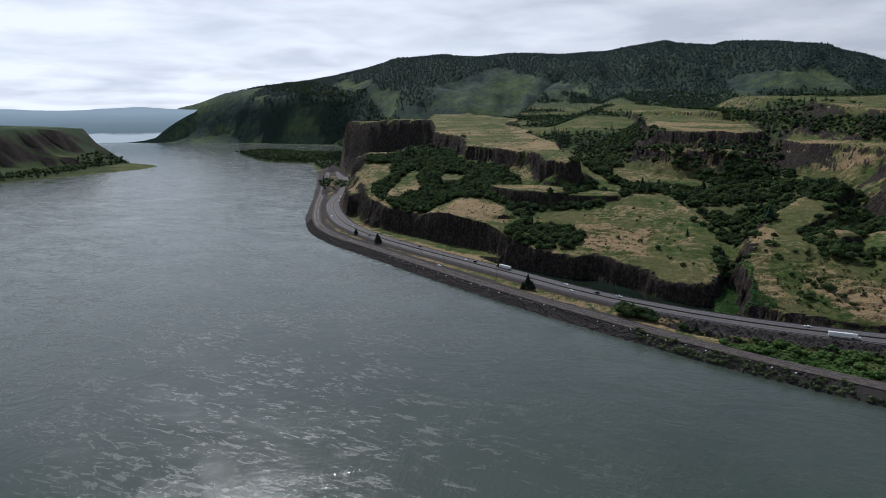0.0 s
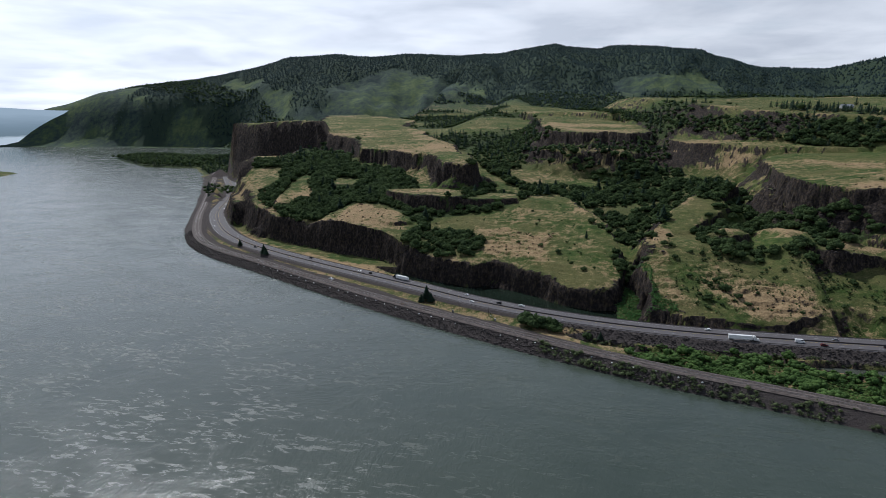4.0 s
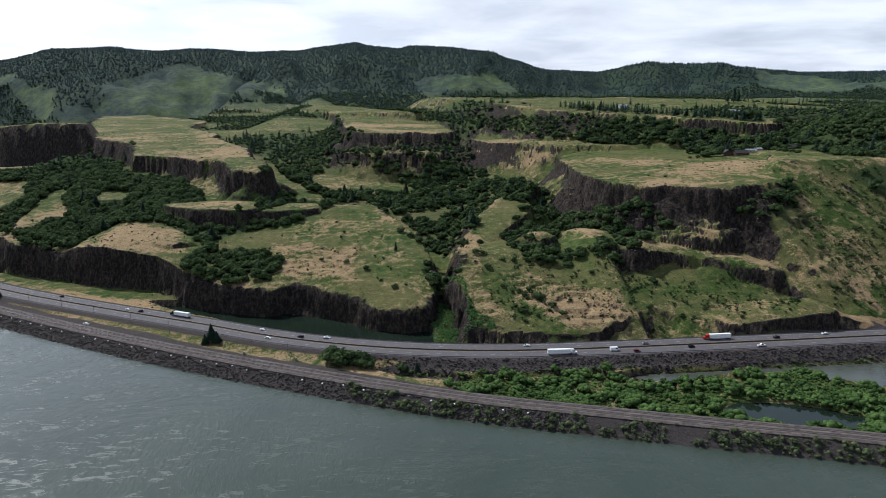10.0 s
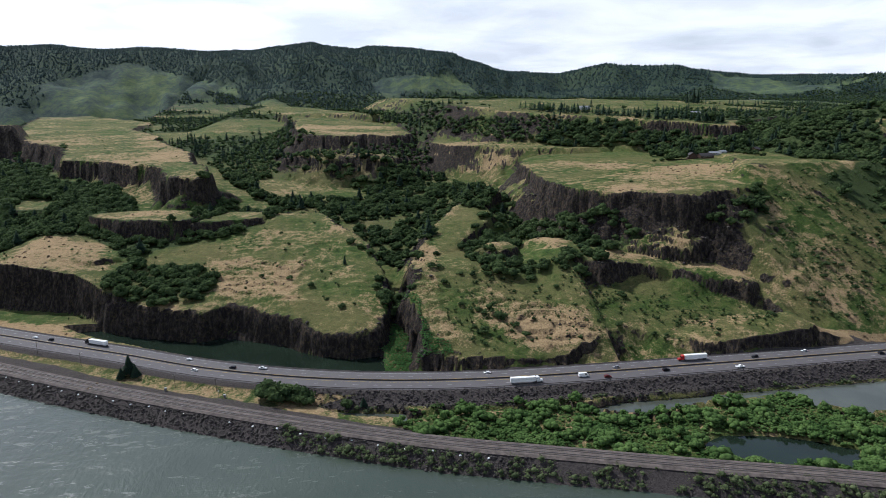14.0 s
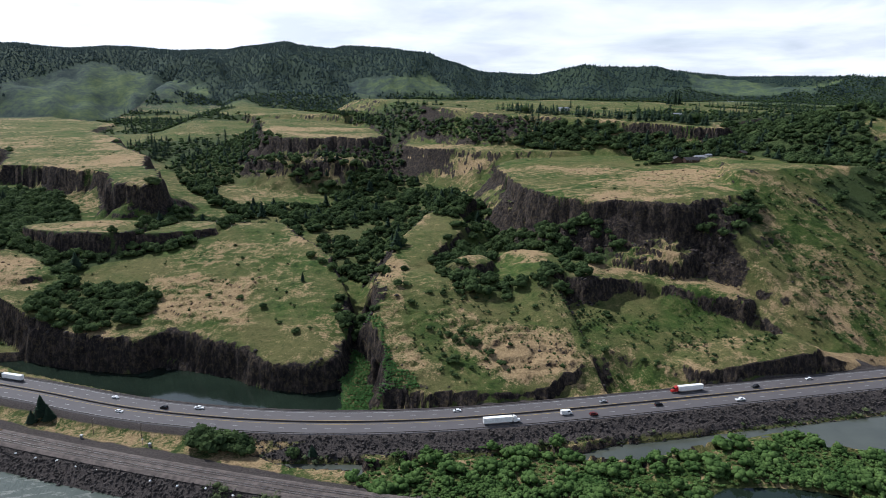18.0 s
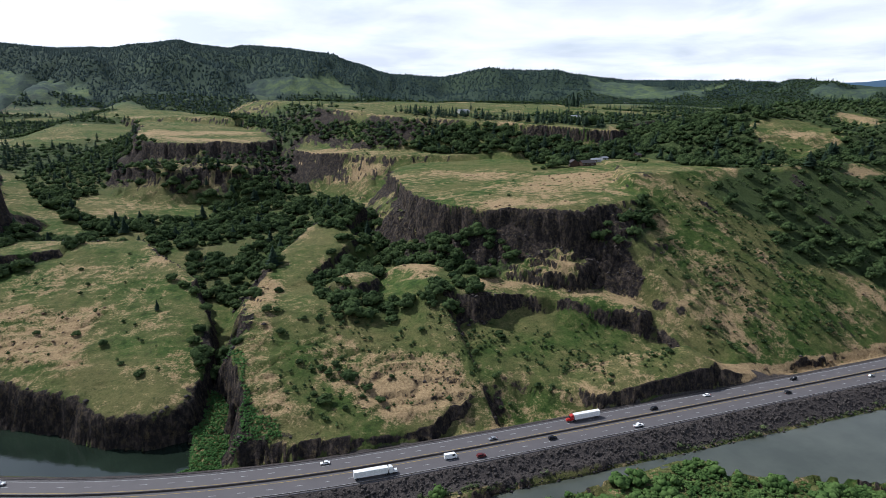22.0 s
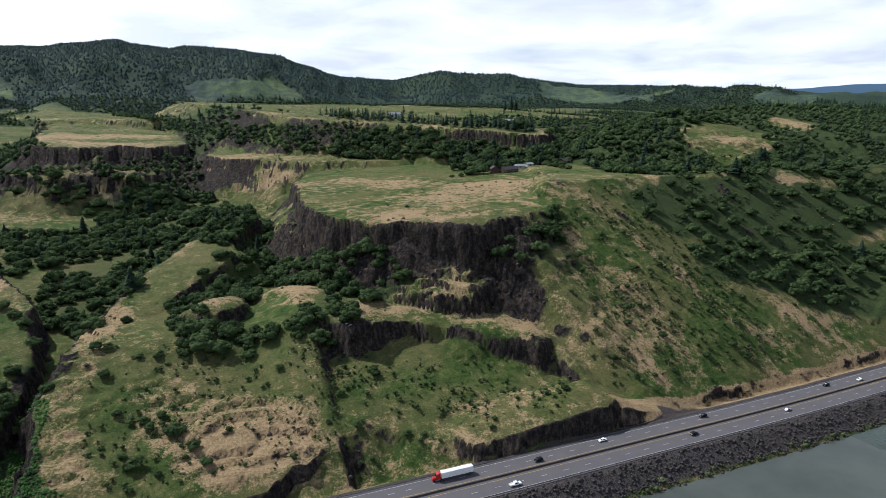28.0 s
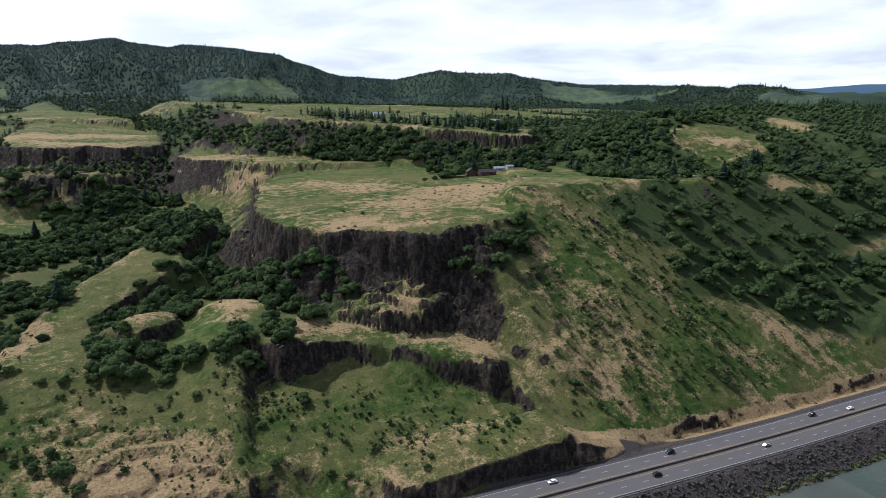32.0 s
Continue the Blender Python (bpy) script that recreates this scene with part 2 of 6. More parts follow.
GROUND, WATER, ASPHALT = ground_material(), water_material(), asphalt_material()
STILL_WATER = still_material("lagoon_water", (0.008, 0.013, 0.009), (0.014, 0.022, 0.015))
MURKY_WATER = still_material("channel_water", (0.050, 0.056, 0.044), (0.072, 0.078, 0.062))
OAK_LEAF = foliage_material("oak_leaves", (0.014, 0.027, 0.012), (0.078, 0.112, 0.042))
FIR_LEAF = foliage_material("fir_needles", (0.016, 0.030, 0.020), (0.044, 0.068, 0.042))
# needles of the far mountain, with the blue of haze mixed into the colour
HAZED_FIR = foliage_material("hazed_fir_needles", (0.018, 0.032, 0.032), (0.040, 0.060, 0.054))
WILLOW_LEAF = foliage_material("willow_leaves", (0.030, 0.064, 0.018), (0.120, 0.185, 0.056))
VINE_LEAF = foliage_material("bramble_leaves", (0.026, 0.070, 0.021), (0.095, 0.180, 0.056))
SHORE_LEAF = foliage_material("shore_bush_leaves", (0.038, 0.054, 0.024), (0.130, 0.156, 0.074))
BARK = painted("bark", (0.075, 0.055, 0.042), 0.95, 0, 0.4, 2.0)

# ---- the lie of the land ----
RNG = np.random.RandomState(7)
LATTICE = RNG.rand(256, 256)


def value_noise(x, y):
    """Smooth noise from 0 to 1 with a period of 256 units."""
    xi, yi = np.floor(x).astype(int), np.floor(y).astype(int)
    u, v = x - xi, y - yi
    u, v = u * u * (3 - 2 * u), v * v * (3 - 2 * v)
    a, b, c, d = xi & 255, (xi + 1) & 255, yi & 255, (yi + 1) & 255
    low = LATTICE[a, c] * (1 - u) + LATTICE[b, c] * u
    return low * (1 - v) + (LATTICE[a, d] * (1 - u) + LATTICE[b, d] * u) * v


def fbm(x, y, size, octaves=4, rough=0.5):
    """Layered noise from about -1 to 1; size: metres of its largest waves."""
    total, amount, norm = 0.0, 1.0, 0.0
    for n in range(octaves):
        k = 2.0**n / size
        total = total + amount * (value_noise(x * k + 17.3 * n, y * k + 9.1 * n) * 2 - 1)
        norm += amount
        amount *= rough
    return total / norm


def smooth(a, b, v):
    t = np.clip((v - a) / (b - a), 0, 1)
    return t * t * (3 - 2 * t)


def line_distance(x, y, pts):
    """How far points lie from a line of corners, and how far along it, as a share."""
    best, along, run = np.full(np.shape(x), 1e9), np.zeros(np.shape(x)), 0.0
    for (ax, ay), (bx, by) in zip(pts, pts[1:]):
        dx, dy = bx - ax, by - ay
        long2 = dx * dx + dy * dy
        t = np.clip(((x - ax) * dx + (y - ay) * dy) / long2, 0, 1)
        d = np.hypot(x - ax - t * dx, y - ay - t * dy)
        near = d < best
        best = np.where(near, d, best)
        along = np.where(near, run + t * math.sqrt(long2), along)
        run += math.sqrt(long2)
    return best, along


def inside(x, y, pts):
    odd = np.zeros(np.shape(x), bool)
    for (ax, ay), (bx, by) in zip(pts, pts[1:] + pts[:1]):
        if ay != by:
            odd ^= ((ay > y) != (by > y)) & (x < (bx - ax) * (y - ay) / (by - ay) + ax)
    return odd


def signed(x, y, pts, reach=320.0):
    """The distance to a closed outline, above zero inside; beyond reach it counts as reach."""
    x, y = np.broadcast_arrays(np.asarray(x, float), np.asarray(y, float))
    xs, ys = [p[0] for p in pts], [p[1] for p in pts]
    near = (x > min(xs) - reach) & (x < max(xs) + reach) & (y > min(ys) - reach) & (y < max(ys) + reach)
    out = np.full(x.shape, -reach)
    if near.any():
        u, v = x[near], y[near]
        d, _ = line_distance(u, v, pts + pts[:1])
        out[near] = np.where(inside(u, v, pts), d, -d)
    return out


def spline(pts, step=6.0):
    """A smooth line through the corners."""
    p, out = [pts[0], *pts, pts[-1]], []
    for a, b, c, d in zip(p, p[1:], p[2:], p[3:]):
        n = max(2, int(math.dist(b, c) / step))
        for k in range(n):
            t = k / n
            out.append(tuple(0.5 * (2 * b[i] + (c[i] - a[i]) * t + (2 * a[i] - 5 * b[i] + 4 * c[i] - d[i]) * t * t + (3 * b[i] - a[i] - 3 * c[i] + d[i]) * t**3) for i in (0, 1)))
    return out + [tuple(pts[-1])]


ROAD = [(-1120, 1560), (-1000, 1360), (-836, 1106), (-735, 920), (-653, 752), (-562, 618), (-486, 538), (-409, 482), (-334, 437), (-262, 397), (-195, 361), (-137, 328), (-90, 307), (-45, 292), (0, 282), (50, 276), (110, 274), (200, 274), (300, 275), (385, 276), (476, 279), (700, 290), (1000, 312), (1500, 360)]
RAIL = [(-1150, 1530), (-1010, 1310), (-860, 1050), (-760, 880), (-665, 715), (-569, 568), (-491, 492), (-395, 432), (-300, 372), (-208, 317), (-125, 272), (-57, 238), (10, 208), (75, 185), (130, 166), (180, 150), (240, 130), (400, 82), (700, 5), (1500, -180)]
SHORE = [(1600, -230), (700, -15), (400, 62), (300, 95), (205, 124), (140, 144), (85, 163), (33, 179), (-23, 203), (-65, 227), (-123, 262), (-205, 312), (-305, 369), (-394, 428), (-493, 487), (-562, 546), (-645, 640), (-695, 735), (-765, 850), (-880, 1040), (-1010, 1250), (-1180, 1510), (-1330, 1700), (-1536, 1717), (-1760, 1900), (-2031, 2125), (-1900, 2230), (-1640, 2150), (-1430, 2120), (-1500, 2400), (-1985, 2947), (-2393, 2994), (-2774, 3014), (-3077, 3013), (-3295, 3011), (-3535, 2903), (-3800, 3200), (-3800, 6000), (6000, 6000), (6000, -230)]
FAR_BANK = [(-1650, 640), (-1726, 847), (-1712, 961), (-1730, 1125), (-1745, 1300), (-1755, 1420), (-1900, 1480), (-2120, 1475), (-2250, 1510), (-2700, 1750), (-3400, 2150), (-4300, 2650), (-6000, 3600), (-6000, -900), (-1900, -900)]
LAGOON = [(-262, 440), (-238, 416), (-184, 380), (-142, 353), (-101, 334), (-60, 316), (-25, 306), (-8, 312), (-8, 340), (-20, 362), (-80, 385), (-150, 412), (-230, 440)]
CHANNEL = [(100, 241), (137, 249), (179, 247), (207, 252), (232, 250), (249, 252), (323, 258), (700, 262), (1500, 280), (1500, -60), (700, 95), (420, 150), (330, 170), (274, 204), (252, 207), (239, 220), (242, 236), (225, 240), (193, 236), (153, 227), (136, 222), (105, 235)]
BACKWATER = [(-58, 268), (-41, 270), (1, 254), (0, 241), (-37, 251)]
POND = [(150, 190), (165, 199), (190, 195), (212, 186), (228, 174), (215, 160), (190, 164), (160, 172)]
VALLEY = ((-3000, -6), (270, -4), (318, 3), (350, 5), (400, 13), (520, 27), (650, 44), (800, 60), (1000, 84), (1300, 112), (1700, 150), (2300, 185), (3200, 215), (9000, 230))

# Benches of lava: outline, height of the rim, rise towards +x and +y of the anchor, rise inwards and its reach, cliff, slope below it, roughness of the outline.
BENCHES = {
    "lagoon_bench": ([(-700, 960), (-640, 850), (-575, 720), (-515, 622), (-450, 566), (-392, 540), (-334, 508), (-270, 482), (-236, 450), (-200, 422), (-149, 402), (-130, 416), (-84, 383), (-56, 364), (-30, 349), (-12, 352), (-4, 400), (-2, 455), (-12, 520), (-60, 620), (-200, 660), (-500, 950)], 26, (-139, 416), (0.05, 0.175), 0.0, 1, 60, 0.9, 2.6),
    "ochre_bench": ([(-352, 590), (-352, 540), (-342, 530), (-304, 518), (-264, 508), (-244, 518), (-250, 545), (-298, 598)], 46, (0, 0), (0, 0), 0.08, 40, 17, 1.5, 3.0),
    "west_step": ([(-470, 600), (-440, 608), (-428, 660), (-462, 720), (-480, 785), (-515, 785), (-502, 700)], 50, (-460, 610), (0, 0.11), 0.0, 1, 14, 0.8, 3.0),
    "point_step": ([(-655, 850), (-622, 775), (-552, 685), (-515, 708), (-535, 770), (-572, 850)], 60, (-590, 770), (0, 0.09), 0.0, 1, 24.5, 0.8, 3.0),
    "point_top": ([(-702, 930), (-677, 915), (-608, 915), (-585, 960), (-622, 1050), (-715, 1080), (-745, 1010)], 82, (0, 0), (0, 0), 0.06, 60, 20, 0.9, 3.0),
    "inner_step": ([(-440, 715), (-405, 690), (-370, 690), (-375, 740), (-430, 770)], 69, (0, 0), (0, 0), 0.05, 40, 14, 0.6, 3.0),
    "mid_step": ([(-315, 640), (-300, 615), (-262, 588), (-225, 574), (-201, 572), (-190, 592), (-198, 645), (-240, 672)], 69, (0, 0), (0, 0), 0.05, 40, 20, 0.6, 2.0),
    "small_step": ([(-190, 577), (-165, 581), (-140, 590), (-122, 598), (-115, 640), (-170, 660)], 65, (0, 0), (0, 0), 0.05, 30, 13, 0.6, 2.0),
    "great_bench": ([(-701, 1267), (-593, 1157), (-516, 1089), (-455, 930), (-430, 868), (-385, 855), (-343, 830), (-278, 775), (-240, 698), (-214, 672), (-201, 668), (-193, 690), (-214, 772), (-243, 836), (-290, 1000), (-400, 1220), (-424, 1330), (-536, 1548), (-607, 1931), (-900, 2300), (-1100, 2300), (-800, 1500)], 105, (-205, 663), (0.0, 0.042), 0.0, 1, 27, 0.68, 4.5),
    "headland": ([(-853, 1288), (-740, 1236), (-650, 1212), (-680, 1310), (-800, 1420), (-950, 1500), (-1010, 1420)], 156, (-853, 1288), (0.01, 0.0), 0.0, 1, 80, 1.3, 2.0),
    "canyon_shelf": ([(16, 308), (40, 295), (75, 294), (116, 296), (132, 305), (150, 322), (176, 324), (194, 306), (210, 294), (245, 293), (285, 294), (302, 298), (332, 335), (340, 420), (300, 520), (200, 570), (100, 570), (50, 565), (36, 500), (22, 440), (14, 371)], 15, (60, 300), (-0.02, 0.255), 0.0, 31, 30, 0.95, 2.2),
    "road_cut": ([(200, 312), (212, 295), (245, 293), (285, 294), (300, 300), (296, 322), (250, 330), (212, 328)], 16, (210, 294), (0.10, 0.10), 0.0, 1, 30, 0.9, 1.6),
    "ridge": ([(150, 425), (163, 402), (175, 389), (200, 396), (216, 397), (236, 389), (255, 380), (270, 364), (282, 352), (298, 362), (306, 420), (285, 450), (205, 480), (150, 480)], 53, (175, 389), (-0.09, 0.04), 0.03, 60, 15, 0.8, 2.0),
    "knob": ([(84, 452), (94, 440), (112, 442), (122, 456), (118, 474), (95, 474)], 55, (0, 0), (0, 0), 0.2, 12, 7, 0.7, 2.0),
    "small_knob": ([(147, 446), (143, 478), (160, 488), (170, 462), (158, 432)], 56, (0, 0), (0, 0), 0.2, 10, 5, 0.6, 2.5),
    "spur": ([(30, 470), (56, 462), (92, 520), (128, 560), (124, 596), (150, 650), (130, 690), (96, 620), (60, 560), (40, 510)], 46, (41, 469), (0.08, 0.15), 0.0, 1, 7, 0.7, 2.0),
    "upper_band": ([(205, 445), (225, 420), (247, 405), (256, 401), (289, 416), (325, 424), (342, 446), (330, 475), (220, 480)], 62, (254, 401), (0.05, 0.0), 0.30, 40, 15, 0.62, 3.0),
    "ranch_bench": ([(190, 706), (183, 613), (177, 575), (179, 532), (195, 500), (219, 472), (250, 448), (270, 434), (297, 437), (338, 456), (370, 465), (420, 487), (460, 503), (505, 600), (527, 667), (505, 764), (420, 830), (300, 830), (225, 800)], 101, (197, 494), (0.033, 0.033), 0.0, 1, 25, 0.92, 3.0),
    "north_shelf": ([(112, 997), (150, 930), (200, 880), (233, 835), (300, 800), (520, 800), (520, 1000), (330, 1180), (150, 1130)], 126, (115, 997), (0, 0.02), 0.0, 1, 7, 0.72, 5.0),
    "centre_bench": ([(-128, 1155), (-100, 1050), (-72, 1000), (-40, 968), (0, 1035), (45, 1002), (92, 1109), (85, 1290), (52, 1465), (-5, 1756), (-68, 2000), (-230, 1960), (-201, 1815)], 142, (0, 1120), (-0.035, 0.035), 0.0, 1, 15, 0.62, 5.0),
    "valley_ledge": ([(-135, 950), (-100, 905), (-62, 890), (-20, 900), (36, 885), (50, 930), (0, 980), (-110, 1000)], 107, (0, 0), (0, 0), 0.10, 60, 10, 0.6, 5.0),
    "east_slope": ([(304, 306), (430, 308), (560, 314), (700, 326), (1000, 356), (1500, 400), (3000, 600), (3000, 1900), (520, 1300), (470, 700), (380, 520), (356, 466), (326, 420), (310, 360)], 9, (300, 308), (-0.02, 0.61), 0.0, 110, 0.5, 1.0, 3.0),
    "east_hill": ([(570, 690), (640, 620), (716, 595), (900, 600), (1300, 700), (2600, 900), (2600, 1700), (800, 1000), (620, 850)], 146, (0, 0), (0, 0), 0.2, 250, 1, 0.42, 9.0),
    "rim": ([(60, 1750), (140, 1400), (180, 1180), (250, 1040), (302, 946), (400, 865), (470, 790), (511, 741), (555, 775), (640, 880), (760, 960), (1100, 1080), (2200, 1700), (2200, 3500), (60, 3500)], 154, (511, 741), (-0.03, 0.06), 0.0, 56, 14, 0.58, 5.0),
    "far_shelf": ([(-330, 1900), (-180, 1600), (-150, 1560), (-40, 1500), (60, 1420), (140, 1440), (200, 1700), (150, 2300), (-300, 2400)], 172, (-168, 1590), (0, 0.02), 0.0, 1, 22, 0.6, 8.0),
    "far_bank_cliff": ([(-2130, 1440), (-2350, 1600), (-2800, 1800), (-4800, 2600), (-4800, 600), (-2300, 900), (-2150, 1150), (-2110, 1300)], 128, (0, 0), (0, 0), 0.03, 600, 34, 0.62, 9.0),
    "far_bank_step": ([(-1930, 1250), (-1990, 1400), (-2150, 1450), (-2500, 1650), (-2400, 1400), (-2100, 1150)], 46, (0, 0), (0, 0), 0.0, 1, 26, 0.6, 8.0),
}
LEDGES = [
    ([(56, 392), (80, 394), (100, 372), (126, 358), (150, 340), (146, 318), (128, 304), (96, 302), (74, 324), (55, 348)], 3.6),
    ([(-160, 505), (-129, 505), (-91, 488), (-62, 488), (-78, 446), (-60, 400), (-83, 398), (-105, 420), (-140, 418)], 3.0),
    ([(20, 520), (50, 565), (54, 526), (40, 445), (46, 312), (22, 310), (12, 400)], 3.2),
    ([(168, 640), (180, 540), (210, 470), (262, 430), (340, 450), (350, 425), (300, 400), (250, 392), (200, 440), (160, 540), (156, 640)], 5.2),
    ([(112, 997), (150, 930), (200, 880), (233, 835), (215, 815), (150, 860), (105, 960)], 4.5),
    ([(-140, 990), (-70, 960), (-30, 950), (50, 970), (60, 880), (-40, 860), (-140, 900)], 6.0),
]
# Skyline: bearing to the left of +y, and height, both in degrees.
SKYLINE = [(-90, 1.6), (-65, 1.9), (-56.0, 1.8), (-47.5, 1.95), (-42.1, 2.7), (-33.1, 3.19), (-28.3, 3.34), (-23.5, 3.93), (-18.6, 3.62), (-14.3, 3.92), (-10.6, 4.68), (-9.2, 5.14), (-7.5, 5.41), (-5.6, 5.73), (-2.5, 5.76), (-1.8, 5.82), (-0.7, 5.65), (2.6, 6.12), (3.0, 6.25), (7.2, 5.8), (11.7, 5.53), (16.8, 5.61), (19.4, 5.39), (23.0, 5.55), (27.2, 5.15), (30.3, 4.2), (34.4, 3.38), (38.8, 2.75), (42.2, 2.23), (44.8, 1.12), (47.5, 0.69), (51.2, 0.6), (54.4, 0.51), (56.6, 0.33), (58.7, 0.75), (75, 0.8), (100, 0.8)]


def skyline(b):
    return np.interp(b, [s[0] for s in SKYLINE], [s[1] for s in SKYLINE])


def height(x, y):
    """The ground's height at arrays of x and y."""
    x, y = np.asarray(x, float), np.asarray(y, float)
    warp = fbm(x, y, 38, 3, 0.6)
    teeth = fbm(x + 900, y, 7, 2, 0.6)
    shore = signed(x, y, SHORE, 9000) + 3 * fbm(x, y, 25, 2)
    bank = signed(x, y, FAR_BANK, 9000) + 12 * warp
    land = np.maximum(shore, bank)
    # valley floor and low ground
    side = 0.06 * np.clip(np.abs(x - 10) - 20, 0, 600)
    low = np.interp(y, [v[0] for v in VALLEY], [v[1] for v in VALLEY]) + np.where(y > 330, side, 0) * smooth(330, 480, y)
    west = np.interp(y, [500, 600, 700, 800, 920, 1050, 1200, 1500, 2300, 3200], [18, 32, 42, 50, 58, 74, 95, 126, 170, 205])
    low = low + (np.minimum(west, low) - low) * (1 - smooth(-430, -320, x))
    low = np.where(x < -700, np.minimum(low, 4 + 0.05 * np.clip(land, 0, 800)), low)
    z = low
    z = np.where(land < 0, np.maximum(-6, land * 0.5), np.minimum(z, -1 + 0.55 * land))
    # strip between the railway and the cliffs
    road_d, _ = line_distance(x, y, ROAD_LINE)
    rail_d, _ = line_distance(x, y, RAIL_LINE)
    strip = (signed(x, y, STRIP) > -8) & (land > 0)
    z = np.where(strip, np.minimum(np.maximum(z, 4.6 + 0.6 * warp), 5.4), z)
    dip = np.maximum(signed(x, y, CHANNEL), signed(x, y, BACKWATER)) + 3 * warp
    z = np.where((dip > 0) & strip, -0.35 * np.minimum(dip, 6) + 0.7, z)
    isle = np.minimum(signed(x, y, ISLAND) + 5 * warp, -(signed(x, y, POND) + 2 * warp))
    z = np.where(isle > 0, np.minimum(2.4, 0.45 * isle) + 0.5 * teeth, np.where(signed(x, y, POND) + 2 * warp > 0, -1.0, z))
    gone = signed(x, y, LAGOON) + 2 * warp
    z = np.where(gone > 0, -0.4 * np.minimum(gone, 6) + 0.5, z)
    # low flat between the highway and the first cliff
    flat = (road_d < 130) & (x < -15) & (x > -560) & (y > 250)
    z = np.where(flat & (signed(x, y, BENCHES["lagoon_bench"][0]) < 0), np.minimum(z, 5.5), z)
    # benches
    broad = fbm(x - 300, y + 70, 110, 3, 0.55)
    for name, (outline, rim, anchor, rise, inwards, reach, cliff, slope, rough) in BENCHES.items():
        # where a face runs out into a grassy slope
        soft = 0.0
        if name == "ridge":
            soft = np.maximum(1 - smooth(150, 168, x), smooth(284, 300, x))
        elif name == "canyon_shelf":
            soft = smooth(122, 136, x)
        elif name == "ranch_bench":
            cliff, slope = cliff * (1 - 0.9 * smooth(270, 315, x)) * (1 - 0.5 * smooth(540, 600, y)), slope - 0.28 * smooth(280, 330, x)
        elif name == "rim":
            cliff = cliff * (0.12 + 0.88 * smooth(385, 445, x))
        elif name == "road_cut":
            soft = smooth(288, 302, x)
        cliff, slope = cliff * (1 - 0.93 * soft), slope * (1 - 0.45 * soft)
        d = signed(x, y, outline) + rough * (2.3 * warp + 0.85 * teeth + 2.4 * broad)
        share = 0.95 + 0.8 * fbm(x + 40 * rim, y, 52, 3, 0.6) if np.max(cliff) < 29 else 1.0
        top = rim + (rise[0] * (x - anchor[0]) + rise[1] * (y - anchor[1]) if anchor != (0, 0) else 0) + inwards * np.clip(d, 0, reach)
        top = np.minimum(top, rim + reach) if reach > 1 and not inwards else top
        out = np.clip(-d, 0, None)
        crag = 1.35 + 5.6 * smooth(-0.30, 0.30, fbm(x - 50 * rim, y + 33, 21, 3, 0.6)) if np.max(cliff) < 40 else 4.5 + 2.0 * warp
        if name in ("ridge", "upper_band", "ranch_bench", "mid_step", "small_step", "great_bench"):
            crag = np.maximum(crag, 3.4)
        top = top - 4.2 * np.exp(-np.clip(d, 0, None) / 8.0) * smooth(-0.2, 0.4, broad + 0.8 * warp) + 1.6 * fbm(x, y, 45, 3, 0.55) * smooth(4, 25, d)
        face = np.minimum(out * crag, np.clip(cliff * np.clip(share, 0.5, 1.2), 1.0, None) + 2.0 * warp)
        z = np.where(d > -280, np.maximum(z, top - face - slope * np.clip(out - face / crag, 0, None)), z)
    z = np.where((x < -560) & (bank < 0), np.minimum(z, np.maximum(1.0 + 2.2 * (shore - 24), -4)), z)
    z = np.where((x < -560) & (shore > 0), np.maximum(z, np.minimum(4, 0.3 * shore)), z)
    # knoll with the tall firs, and the plain behind
    z = z + 16 * np.exp(-((x - 730) ** 2 / 240**2 + (y - 1200) ** 2 / 160**2)) * (y > 900)
    # rolling ground away from the water
    rolling = smooth(20, 120, land) * smooth(900, 1500, np.hypot(x, y))
    z = z + rolling * 14 * fbm(x, y, 420, 3)
    # mountains
    r, b = np.hypot(x, y + 60), np.degrees(np.arctan2(-x, y + 60))
    rc = np.interp(b, [18, 42, 48], [4250, 4720, 5150])
    crest = 152 + rc * np.tan(np.radians(skyline(b)))
    folds = fbm(x * 0.9 + y * 0.3, y * 0.35 - x * 0.2, 620, 4, 0.55)
    start = np.interp(b, [-60, -30, 0, 18, 24, 30, 36, 44, 60], [2900, 2900, 2500, 2300, 2400, 2650, 3100, 4300, 4650])
    up = smooth(start, rc, r + np.interp(b, [18, 42], [240, 60]) * folds) * smooth(0, np.interp(b, [20, 32], [560, 240]), land + 40 * folds) * (1 - smooth(45.5, 49.0, b))
    hill = z * (1 - up) + (crest + 8 * fbm(x, y, 150, 3)) * up + (420 * folds + 330 * (0.35 - np.abs(fbm(x * 0.8 + y * 0.5, y * 0.4 - x * 0.15, 420, 5, 0.6)))) * up * (1 - up)
    spurs = 0.24 - np.abs(fbm(b * 62 + 0.06 * r, 0.16 * r, 330, 4, 0.55))
    hill = hill + 430 * spurs * up * (1 - up) * smooth(0.02, 0.2, up) * (1 - smooth(0.5, 0.85, up))
    hill = hill + 38 * fbm(x * 1.1 + y * 0.3, y * 0.7, 190, 4, 0.62) * smooth(0.02, 0.25, up) * (1 - smooth(0.6, 0.9, up))
    z = np.where((land > 60) & (r > 1900), np.maximum(hill, np.minimum(z, crest)), z)
    # broken ledges of rock
    for outline, tall in LEDGES:
        share = smooth(-6, 8, signed(x, y, outline) + 9 * warp)
        step = z / tall + 1.1 * fbm(x, y, 17, 3, 0.62)
        z = z + share * tall * (np.floor(step) + smooth(0.80, 1.0, step - np.floor(step)) - step + 0.5)
